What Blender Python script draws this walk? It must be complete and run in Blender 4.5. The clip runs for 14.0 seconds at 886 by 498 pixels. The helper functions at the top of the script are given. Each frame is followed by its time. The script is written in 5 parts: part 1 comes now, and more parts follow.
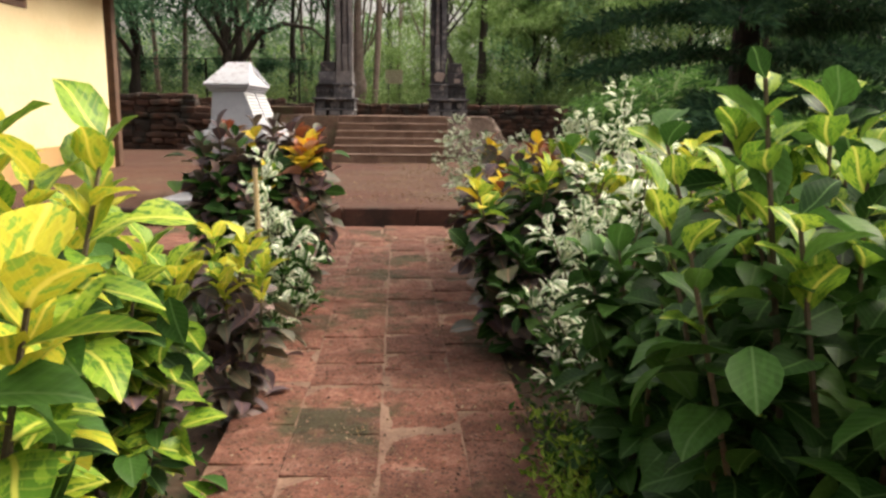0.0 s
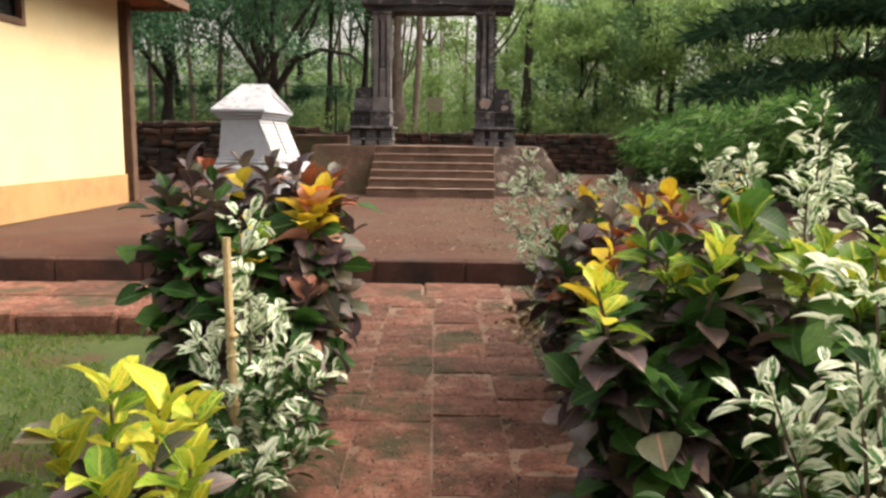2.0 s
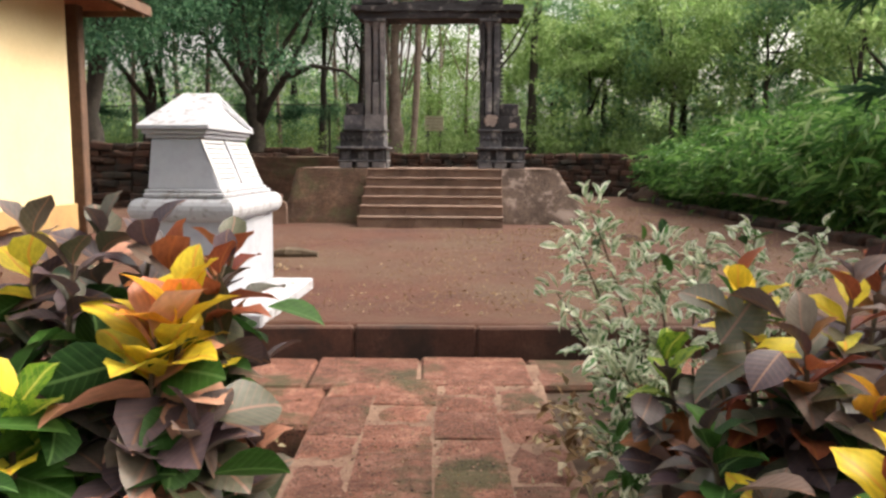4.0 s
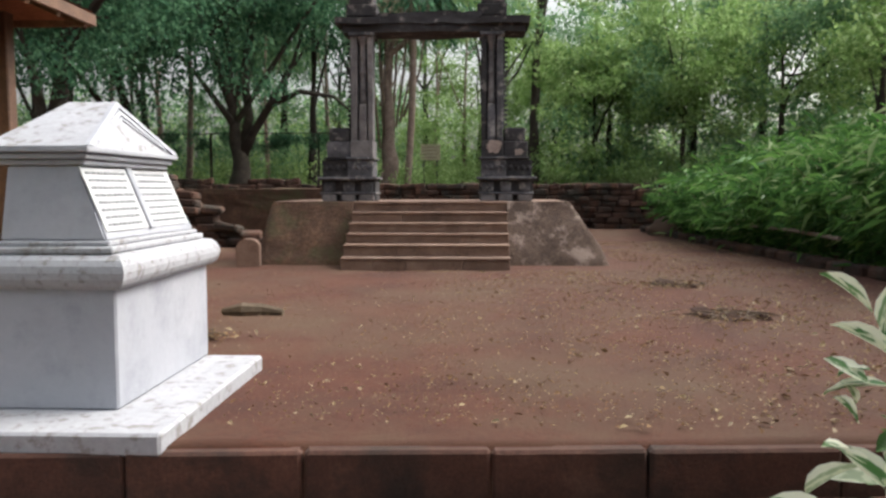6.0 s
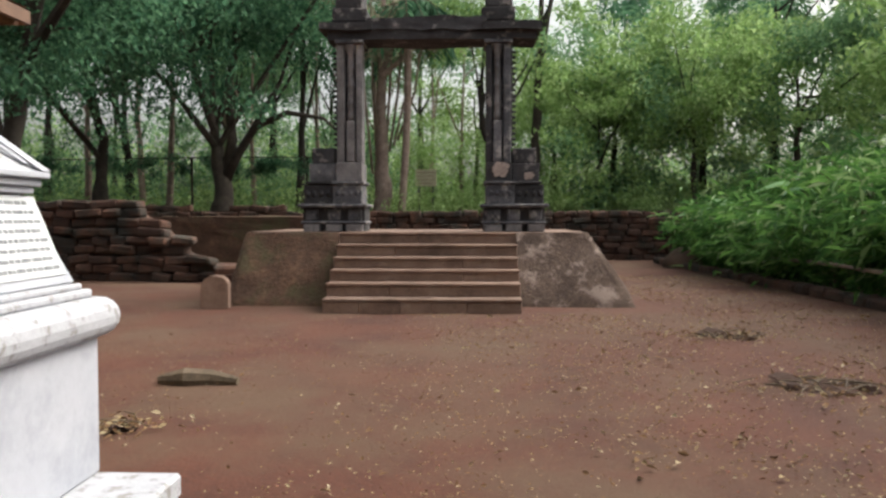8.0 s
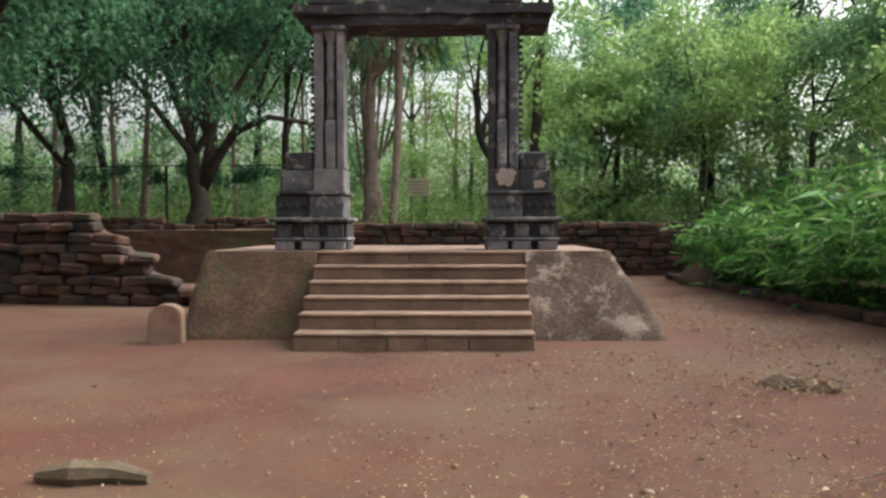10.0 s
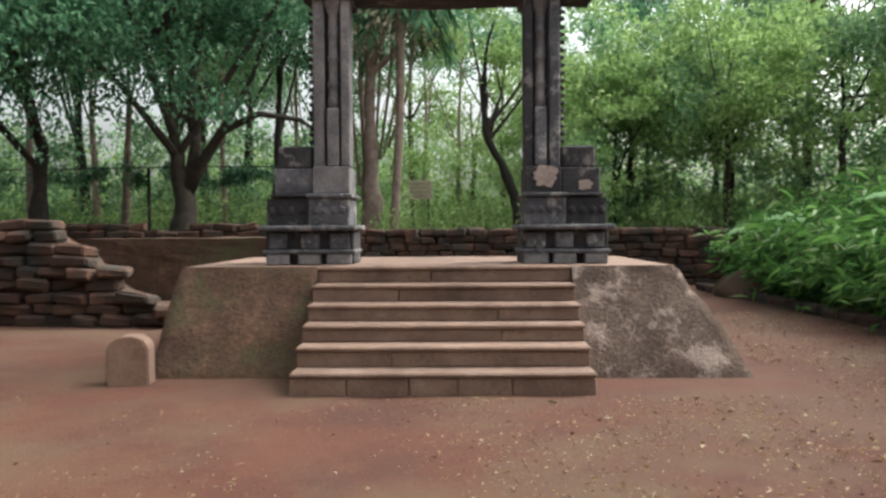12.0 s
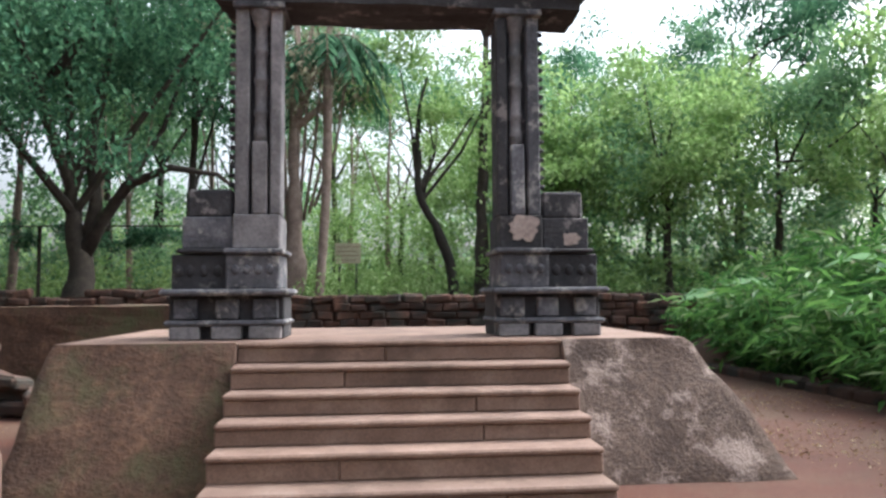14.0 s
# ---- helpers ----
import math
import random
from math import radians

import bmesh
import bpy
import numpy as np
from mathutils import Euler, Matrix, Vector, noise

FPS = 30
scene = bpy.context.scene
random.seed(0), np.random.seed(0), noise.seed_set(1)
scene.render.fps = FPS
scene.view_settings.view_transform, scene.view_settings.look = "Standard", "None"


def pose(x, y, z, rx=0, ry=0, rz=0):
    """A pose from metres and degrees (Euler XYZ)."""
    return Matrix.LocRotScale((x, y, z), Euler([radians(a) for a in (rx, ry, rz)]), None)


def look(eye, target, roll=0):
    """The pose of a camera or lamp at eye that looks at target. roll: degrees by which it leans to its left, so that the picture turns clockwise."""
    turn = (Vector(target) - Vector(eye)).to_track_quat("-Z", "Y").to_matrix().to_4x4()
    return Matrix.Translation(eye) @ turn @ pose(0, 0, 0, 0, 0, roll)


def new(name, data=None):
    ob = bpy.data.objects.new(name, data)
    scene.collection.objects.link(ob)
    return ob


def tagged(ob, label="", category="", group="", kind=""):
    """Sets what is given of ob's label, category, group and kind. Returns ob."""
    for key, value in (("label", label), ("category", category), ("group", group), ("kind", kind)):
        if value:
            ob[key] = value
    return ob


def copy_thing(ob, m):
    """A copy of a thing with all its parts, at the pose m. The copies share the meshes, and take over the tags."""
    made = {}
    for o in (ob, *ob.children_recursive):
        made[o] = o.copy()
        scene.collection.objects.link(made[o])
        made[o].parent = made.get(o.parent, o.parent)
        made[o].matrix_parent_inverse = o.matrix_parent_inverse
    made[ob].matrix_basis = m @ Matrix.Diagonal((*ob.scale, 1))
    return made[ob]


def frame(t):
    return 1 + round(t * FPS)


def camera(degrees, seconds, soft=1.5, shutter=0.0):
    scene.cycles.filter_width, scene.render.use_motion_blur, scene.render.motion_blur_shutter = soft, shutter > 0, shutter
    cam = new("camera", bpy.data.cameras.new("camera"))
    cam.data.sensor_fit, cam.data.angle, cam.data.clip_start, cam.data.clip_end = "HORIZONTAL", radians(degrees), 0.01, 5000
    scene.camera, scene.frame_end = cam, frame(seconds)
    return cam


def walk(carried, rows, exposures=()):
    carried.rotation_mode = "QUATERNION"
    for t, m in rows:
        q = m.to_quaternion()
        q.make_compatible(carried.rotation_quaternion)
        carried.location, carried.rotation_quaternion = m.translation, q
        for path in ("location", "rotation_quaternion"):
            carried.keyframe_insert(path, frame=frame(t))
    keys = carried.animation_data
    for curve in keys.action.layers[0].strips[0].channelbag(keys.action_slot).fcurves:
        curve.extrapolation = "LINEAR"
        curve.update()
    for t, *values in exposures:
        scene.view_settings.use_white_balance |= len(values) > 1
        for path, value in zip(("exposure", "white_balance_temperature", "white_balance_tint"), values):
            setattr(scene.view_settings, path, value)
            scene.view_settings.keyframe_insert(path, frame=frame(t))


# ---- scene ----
cam = camera(60.1, 14.0, soft=2.7)
PATH = [
    (0, (1.127, 0.248, 1.211), (1.143, 2.216, 0.857), 0.6),
    (0.5, (1.067, 0.656, 1.221), (1.054, 2.625, 0.871), 0.8),
    (1, (1.042, 1.116, 1.215), (0.997, 3.086, 0.871), 0.7),
    (1.5, (1.018, 1.591, 1.234), (0.949, 3.564, 0.913), 0.7),
    (2, (0.961, 2.08, 1.243), (0.879, 4.058, 0.959), 0.7),
    (2.5, (0.953, 2.58, 1.249), (0.868, 4.559, 0.974), 0.6),
    (3, (0.897, 3.077, 1.265), (0.813, 5.057, 0.994), 0.5),
    (3.5, (0.888, 3.601, 1.274), (0.804, 5.583, 1.021), 0.8),
    (4, (0.858, 4.121, 1.272), (0.773, 6.106, 1.039), 0.3),
    (6.5, (0.766, 6.63, 1.3), (0.687, 8.623, 1.164), -0.1),
    (7, (0.744, 7.11, 1.303), (0.67, 9.106, 1.186), -0.1),
    (7.5, (0.71, 7.572, 1.314), (0.642, 9.568, 1.215), -0.1),
    (8, (0.629, 7.969, 1.331), (0.564, 9.967, 1.245), -0.0),
    (10.5, (0.449, 10.237, 1.443), (0.408, 12.236, 1.382), -0.2),
    (11, (0.309, 10.695, 1.471), (0.27, 12.694, 1.41), -0.3),
    (11.5, (0.216, 11.168, 1.489), (0.182, 13.167, 1.429), -0.3),
    (12, (0.096, 11.592, 1.484), (0.07, 13.591, 1.431), -0.3),
    (12.5, (0.001, 12.025, 1.457), (-0.012, 14.025, 1.417), -0.3),
    (13, (-0.098, 12.487, 1.458), (-0.081, 14.487, 1.447), -0.3),
    (13.5, (-0.209, 12.918, 1.461), (-0.109, 14.915, 1.506), -0.3),
    (14, (-0.258, 13.337, 1.459), (-0.072, 15.324, 1.58), -0.4),
]
walk(cam, [(t, look(eye, target, roll)) for t, eye, target, roll in PATH], exposures=[(0.0, -0.35, 7300, 13), (4.0, -0.1, 7100, 12), (6.5, -0.55, 6400, 9), (8.0, -0.5, 6600, 8), (10.5, -0.2, 6500, 5), (12.5, -0.1, 6300, 6), (14.0, 0.1, 5900, 9)])

# ---- world, sun, exposure ----
SUN_UP, SUN_ROUND = 48.0, 72.0
world = bpy.data.worlds.new("world")
scene.world = world
world.use_nodes = True
_wn = world.node_tree.nodes
_sky = _wn.new("ShaderNodeTexSky")
_sky.sky_type = "NISHITA"
_sky.sun_disc = False
_sky.sun_elevation = radians(SUN_UP)
_sky.sun_rotation = radians(SUN_ROUND)
_sky.air_density, _sky.dust_density, _sky.ozone_density = 1.0, 9.0, 0.2
_wn["Background"].inputs[1].default_value = 0.5
_hs = _wn.new("ShaderNodeHueSaturation")
_hs.inputs["Saturation"].default_value = 0.35
world.node_tree.links.new(_sky.outputs[0], _hs.inputs["Color"])
world.node_tree.links.new(_hs.outputs[0], _wn["Background"].inputs[0])
sun_data = bpy.data.lights.new("sun", "SUN")
sun_data.energy, sun_data.angle, sun_data.color = 0.6, radians(35), (1.0, 0.96, 0.9)
sun = new("sun", sun_data)
_a = radians(SUN_ROUND)
sun.matrix_world = look((0, 0, 0), (-math.sin(_a) * math.cos(radians(SUN_UP)), -math.cos(_a) * math.cos(radians(SUN_UP)), -math.sin(radians(SUN_UP))))
sun.location = (0, 0, 40)

# ---- materials ----


def nodes_of(name):
    m = bpy.data.materials.new(name)
    m.use_nodes = True
    nt = m.node_tree
    return m, nt, nt.nodes["Principled BSDF"]


def node(nt, kind, **kw):
    n = nt.nodes.new("ShaderNode" + kind)
    for k, v in kw.items():
        n.inputs[k].default_value = v
    return n


def ramp(nt, source, stops):
    r = nt.nodes.new("ShaderNodeValToRGB")
    el = r.color_ramp.elements
    while len(el) < len(stops):
        el.new(0.5)
    for e, (p, c) in zip(el, stops):
        e.position, e.color = p, (*c, 1)
    nt.links.new(source, r.inputs[0])
    return r.outputs[0]


def mix(nt, fac, a, b, mode="MIX"):
    m = nt.nodes.new("ShaderNodeMix")
    m.data_type, m.blend_type = "RGBA", mode
    for sock, v in ((m.inputs[0], fac), (m.inputs[6], a), (m.inputs[7], b)):
        if isinstance(v, (int, float)):
            sock.default_value = v
        elif isinstance(v, tuple):
            sock.default_value = (*v, 1)
        else:
            nt.links.new(v, sock)
    return m.outputs[2]


def surface(name, stops, scale=3.0, fine=40.0, rough=0.85, bump=0.3, stain=None, stain_scale=0.6, stain_at=(0.5, 0.62),
            pores=None, pore_scale=60.0, own=0.12, metal=0.0, dist=0.01, grain=0.8):
    """A worn mineral or painted surface: two scales of grain, stains with their own shape, pores, a shift from piece to piece."""
    m, nt, b = nodes_of(name)
    geo = nt.nodes.new("ShaderNodeNewGeometry")
    pos = geo.outputs["Position"]
    n1 = node(nt, "TexNoise", Scale=scale, Detail=6.0, Roughness=0.65)
    n2 = node(nt, "TexNoise", Scale=fine, Detail=4.0, Roughness=0.7)
    for n in (n1, n2):
        nt.links.new(pos, n.inputs["Vector"])
    col = ramp(nt, n1.outputs["Fac"], stops)
    g = ramp(nt, n2.outputs["Fac"], [(0.3, (0.62, 0.62, 0.62)), (0.7, (1.25, 1.25, 1.25))])
    col = mix(nt, grain, col, g, "MULTIPLY")
    if stain:
        n3 = node(nt, "TexNoise", Scale=stain_scale, Detail=8.0, Roughness=0.7)
        nt.links.new(pos, n3.inputs["Vector"])
        k = ramp(nt, n3.outputs["Fac"], [(stain_at[0], (0, 0, 0)), (stain_at[1], (1, 1, 1))])
        col = mix(nt, k, col, stain)
    height = n2.outputs["Fac"]
    if pores:
        v = node(nt, "TexVoronoi", Scale=pore_scale)
        nt.links.new(pos, v.inputs["Vector"])
        k = ramp(nt, v.outputs["Distance"], [(0.12, (1, 1, 1)), (0.35, (0, 0, 0))])
        col = mix(nt, k, col, pores)
    if own:
        oi = nt.nodes.new("ShaderNodeObjectInfo")
        isl = nt.nodes.new("ShaderNodeMath")
        isl.operation = "FRACT"
        add = nt.nodes.new("ShaderNodeMath")
        nt.links.new(oi.outputs["Random"], add.inputs[0])
        nt.links.new(geo.outputs["Random Per Island"], add.inputs[1])
        nt.links.new(add.outputs[0], isl.inputs[0])
        k = ramp(nt, isl.outputs[0], [(0, (1 - 2 * own,) * 3), (1, (1 + 2 * own,) * 3)])
        col = mix(nt, 1.0, col, k, "MULTIPLY")
    nt.links.new(col, b.inputs["Base Color"])
    b.inputs["Roughness"].default_value = rough
    b.inputs["Metallic"].default_value = metal
    bp = node(nt, "Bump", Strength=bump, Distance=dist)
    nt.links.new(height, bp.inputs["Height"])
    nt.links.new(bp.outputs[0], b.inputs["Normal"])
    return m


def leafy(name, stops, rib=None, rib_width=0.1, edge=None, blotch=None, blotch_scale=5.0, blotch_at=0.55, rough=0.4, thin=0.3, spec=0.15):
    """A leaf: colour from leaf to leaf, a pale midrib, a pale margin or blotches, light through the blade. UV: across, along."""
    m, nt, b = nodes_of(name)
    uv = nt.nodes.new("ShaderNodeUVMap")
    oi = nt.nodes.new("ShaderNodeObjectInfo")
    geo = nt.nodes.new("ShaderNodeNewGeometry")
    add = nt.nodes.new("ShaderNodeMath")
    fr = nt.nodes.new("ShaderNodeMath")
    fr.operation = "FRACT"
    nt.links.new(oi.outputs["Random"], add.inputs[0])
    nt.links.new(geo.outputs["Random Per Island"], add.inputs[1])
    nt.links.new(add.outputs[0], fr.inputs[0])
    col = ramp(nt, fr.outputs[0], stops)
    sep = nt.nodes.new("ShaderNodeSeparateXYZ")
    nt.links.new(uv.outputs[0], sep.inputs[0])
    across = nt.nodes.new("ShaderNodeMath")
    across.operation = "ABSOLUTE"
    nt.links.new(sep.outputs[0], across.inputs[0])
    n = node(nt, "TexNoise", Scale=blotch_scale, Detail=3.0)
    cmb = nt.nodes.new("ShaderNodeVectorMath")
    cmb.operation = "ADD"
    nt.links.new(uv.outputs[0], cmb.inputs[0])
    big = nt.nodes.new("ShaderNodeMath")
    big.operation = "MULTIPLY"
    big.inputs[1].default_value = 57.0
    nt.links.new(fr.outputs[0], big.inputs[0])
    nt.links.new(big.outputs[0], cmb.inputs[1])
    nt.links.new(cmb.outputs[0], n.inputs["Vector"])
    if blotch:
        k = ramp(nt, n.outputs["Fac"], [(blotch_at - 0.04, (0, 0, 0)), (blotch_at + 0.04, (1, 1, 1))])
        col = mix(nt, k, col, blotch)
    if edge:
        sm = nt.nodes.new("ShaderNodeMath")
        nt.links.new(across.outputs[0], sm.inputs[0])
        sub = nt.nodes.new("ShaderNodeMath")
        sub.operation = "MULTIPLY"
        sub.inputs[1].default_value = 0.7
        nt.links.new(n.outputs["Fac"], sub.inputs[0])
        nt.links.new(sub.outputs[0], sm.inputs[1])
        k = ramp(nt, sm.outputs[0], [(0.72, (0, 0, 0)), (0.84, (1, 1, 1))])
        col = mix(nt, k, col, edge)
    lean = nt.nodes.new("ShaderNodeMath")
    lean.operation = "MULTIPLY_ADD"
    lean.inputs[1].default_value = -0.3
    nt.links.new(across.outputs[0], lean.inputs[0])
    nt.links.new(sep.outputs[1], lean.inputs[2])
    veins = nt.nodes.new("ShaderNodeCombineXYZ")
    nt.links.new(lean.outputs[0], veins.inputs[1])
    wv = node(nt, "TexWave", Scale=2.7, Distortion=0.4)
    wv.bands_direction = "Y"
    nt.links.new(veins.outputs[0], wv.inputs["Vector"])
    if rib:
        shade = ramp(nt, n.outputs["Fac"], [(0.3, (0.7, 0.7, 0.7)), (0.7, (1.2, 1.2, 1.2))])
        col = mix(nt, 0.8, col, shade, "MULTIPLY")
        k = ramp(nt, wv.outputs["Fac"], [(0.8, (0, 0, 0)), (1.0, (0.2, 0.2, 0.2))])
        col = mix(nt, k, col, rib)
        k = ramp(nt, across.outputs[0], [(rib_width * 0.4, (1, 1, 1)), (rib_width, (0, 0, 0))])
        col = mix(nt, k, col, rib)
    nt.links.new(col, b.inputs["Base Color"])
    b.inputs["Roughness"].default_value = rough
    b.inputs["Specular IOR Level"].default_value = spec
    bp = node(nt, "Bump", Strength=0.06, Distance=0.01)
    nt.links.new(wv.outputs["Fac"], bp.inputs["Height"])
    nt.links.new(bp.outputs[0], b.inputs["Normal"])
    if thin:
        tr = nt.nodes.new("ShaderNodeBsdfTranslucent")
        nt.links.new(col, tr.inputs[0])
        ms = nt.nodes.new("ShaderNodeMixShader")
        ms.inputs[0].default_value = thin
        nt.links.new(b.outputs[0], ms.inputs[1])
        nt.links.new(tr.outputs[0], ms.inputs[2])
        nt.links.new(ms.outputs[0], nt.nodes["Material Output"].inputs[0])
    return m


SOIL = surface("red_soil", [(0.3, (0.045, 0.0122, 0.0052)), (0.5, (0.067, 0.0185, 0.0075)), (0.7, (0.085, 0.027, 0.012))], scale=1.1, fine=38, rough=0.95,
               bump=0.8, stain=(0.074, 0.040, 0.021), stain_scale=0.5, stain_at=(0.43, 0.64), own=0, grain=1.0)
BED = surface("bed_soil", [(0.3, (0.045, 0.025, 0.015)), (0.7, (0.085, 0.048, 0.028))], scale=2.5, fine=30, rough=0.95, bump=0.7, stain=(0.030, 0.043, 0.015),
              stain_scale=1.2, stain_at=(0.5, 0.62), own=0)
BED_EARTH = surface("dark_red_earth", [(0.3, (0.028, 0.012, 0.007)), (0.7, (0.06, 0.026, 0.014))], scale=9, fine=40, rough=0.95, bump=0.9, own=0, grain=1.0)
LATERITE = surface("laterite", [(0.3, (0.105, 0.038, 0.022)), (0.5, (0.195, 0.076, 0.048)), (0.72, (0.33, 0.165, 0.115))], scale=7, fine=48, rough=0.92, bump=1.0,
                   stain=(0.060, 0.048, 0.019), stain_scale=1.5, stain_at=(0.51, 0.61), pores=(0.045, 0.019, 0.013), pore_scale=38, own=0.13, grain=1.0, dist=0.015)
JOINT = surface("lime_joint", [(0.35, (0.15, 0.08, 0.052)), (0.65, (0.29, 0.185, 0.13))], scale=4, fine=50, rough=0.95, bump=0.5, own=0)
KERB = surface("kerb_laterite", [(0.3, (0.061, 0.025, 0.016)), (0.6, (0.093, 0.041, 0.027)), (0.75, (0.129, 0.064, 0.045))], scale=4, fine=50, rough=0.9, bump=0.6,
               stain=(0.033, 0.019, 0.014), stain_scale=1.4, stain_at=(0.5, 0.64), own=0.1)
RUIN = surface("ruin_laterite", [(0.3, (0.036, 0.017, 0.011)), (0.55, (0.074, 0.034, 0.021)), (0.75, (0.118, 0.057, 0.037))], scale=3.5, fine=30, rough=0.95, bump=0.9,
               stain=(0.023, 0.021, 0.016), stain_scale=1.5, stain_at=(0.45, 0.6), own=0.2, dist=0.03)
STEP = surface("step_stone", [(0.3, (0.140, 0.085, 0.062)), (0.55, (0.190, 0.121, 0.090)), (0.75, (0.235, 0.165, 0.130))], scale=3, fine=60, rough=0.9, bump=0.4,
               stain=(0.095, 0.059, 0.043), stain_scale=1.6, stain_at=(0.52, 0.66), own=0.07)
RENDERED_PALE = surface("flaking_plaster", [(0.3, (0.045, 0.027, 0.019)), (0.55, (0.085, 0.055, 0.040)), (0.75, (0.14, 0.096, 0.073))], scale=2.6, fine=24, rough=0.95, bump=1.0,
                        stain=(0.22, 0.165, 0.138), stain_scale=3.0, stain_at=(0.51, 0.61), own=0, dist=0.025, grain=1.0)
RENDERED = surface("rough_plaster", [(0.3, (0.042, 0.020, 0.011)), (0.55, (0.072, 0.037, 0.021)), (0.75, (0.125, 0.068, 0.040))], scale=3.2, fine=16, rough=0.95, bump=1.0,
                   stain=(0.045, 0.043, 0.016), stain_scale=1.1, stain_at=(0.5, 0.66), own=0, grain=1.0, dist=0.025)
BASALT = surface("weathered_stone", [(0.3, (0.025, 0.025, 0.030)), (0.55, (0.086, 0.084, 0.094)), (0.75, (0.173, 0.170, 0.178))], scale=3.2, fine=25, rough=0.9, bump=0.8,
                 stain=(0.25, 0.235, 0.225), stain_scale=4.5, stain_at=(0.53, 0.61), own=0.1, dist=0.02)
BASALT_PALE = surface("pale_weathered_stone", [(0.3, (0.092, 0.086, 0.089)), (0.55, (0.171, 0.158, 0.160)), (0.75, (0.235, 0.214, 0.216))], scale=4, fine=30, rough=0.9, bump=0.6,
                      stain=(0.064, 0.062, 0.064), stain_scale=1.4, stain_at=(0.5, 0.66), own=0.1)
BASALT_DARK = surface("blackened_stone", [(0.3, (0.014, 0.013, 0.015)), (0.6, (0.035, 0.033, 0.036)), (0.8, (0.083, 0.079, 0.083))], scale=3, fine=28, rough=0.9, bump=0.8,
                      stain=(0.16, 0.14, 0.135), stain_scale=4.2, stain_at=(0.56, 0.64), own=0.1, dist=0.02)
PATCH = surface("bare_pale_stone", [(0.3, (0.22, 0.165, 0.145)), (0.7, (0.37, 0.30, 0.265))], scale=8, fine=40, rough=0.9, own=0)
WHITE = surface("whitewash", [(0.3, (0.335, 0.352, 0.393)), (0.7, (0.385, 0.397, 0.434))], scale=2, fine=20, rough=0.75, bump=0.15, stain=(0.27, 0.285, 0.32), stain_scale=2.4,
                stain_at=(0.5, 0.7), own=0, grain=0.12)
WHITE_WORN = surface("worn_whitewash", [(0.3, (0.335, 0.345, 0.372)), (0.7, (0.395, 0.405, 0.435))], scale=3, fine=25, rough=0.85, bump=0.35, stain=(0.22, 0.215, 0.205),
                     stain_scale=11.0, stain_at=(0.53, 0.62), own=0, grain=0.3)
PANEL = surface("grey_slab", [(0.3, (0.442, 0.459, 0.476)), (0.7, (0.527, 0.544, 0.552))], scale=4, fine=30, rough=0.6, bump=0.1, own=0, grain=0.12)
INK = surface("worn_lettering", [(0.3, (0.12, 0.13, 0.14)), (0.7, (0.25, 0.26, 0.27))], scale=30, fine=90, rough=0.8, bump=0.1, own=0)
YELLOW = surface("yellow_limewash", [(0.3, (0.60, 0.485, 0.275)), (0.7, (0.65, 0.545, 0.335))], scale=1.2, fine=18, rough=0.85, bump=0.12, stain=(0.608, 0.491, 0.301), stain_scale=0.8,
                 stain_at=(0.55, 0.75), own=0, grain=0.12)
OCHRE = surface("ochre_limewash", [(0.3, (0.352, 0.208, 0.080)), (0.7, (0.424, 0.264, 0.112))], scale=1.8, fine=22, rough=0.85, bump=0.15, stain=(0.288, 0.168, 0.072), stain_scale=1.5,
                stain_at=(0.53, 0.7), own=0, grain=0.12)
BROWN_WOOD = surface("brown_wood", [(0.3, (0.085, 0.045, 0.028)), (0.7, (0.16, 0.085, 0.05))], scale=5, fine=40, rough=0.7, bump=0.3, own=0.15)
TILE = surface("roof_tile", [(0.3, (0.22, 0.085, 0.05)), (0.7, (0.34, 0.14, 0.085))], scale=3, fine=30, rough=0.85, bump=0.3, own=0.15)
BARK = surface("grey_bark", [(0.3, (0.022, 0.017, 0.014)), (0.6, (0.048, 0.039, 0.030)), (0.8, (0.087, 0.072, 0.057))], scale=4, fine=22, rough=0.95, bump=0.9, own=0.2, dist=0.03)
BARK_PALE = surface("pale_bark", [(0.3, (0.160, 0.116, 0.092)), (0.55, (0.264, 0.200, 0.164)), (0.8, (0.368, 0.304, 0.256))], scale=4, fine=20, rough=0.9, bump=0.8, own=0.12, dist=0.03)
STEM = surface("brown_stem", [(0.3, (0.07, 0.05, 0.03)), (0.7, (0.15, 0.11, 0.07))], scale=12, fine=60, rough=0.85, bump=0.4, own=0.1)
CANE = surface("dry_bamboo", [(0.3, (0.42, 0.3, 0.14)), (0.7, (0.58, 0.44, 0.24))], scale=8, fine=60, rough=0.6, bump=0.2, own=0)
SIGN = surface("faded_sign_paint", [(0.3, (0.46, 0.41, 0.28)), (0.7, (0.56, 0.51, 0.36))], scale=4, fine=30, rough=0.7, bump=0.1, own=0)
IRON = surface("dark_iron", [(0.3, (0.03, 0.03, 0.03)), (0.7, (0.07, 0.06, 0.05))], scale=10, fine=50, rough=0.6, bump=0.2, own=0)
DARK = surface("dark_pane", [(0.3, (0.02, 0.022, 0.024)), (0.7, (0.035, 0.037, 0.04))], scale=3, fine=20, rough=0.15, bump=0.02, own=0)
LITTER = leafy("dry_leaf", [(0, (0.121, 0.066, 0.033)), (0.4, (0.209, 0.132, 0.066)), (0.7, (0.275, 0.220, 0.121)), (1, (0.341, 0.286, 0.198))], rough=0.8, thin=0.0)

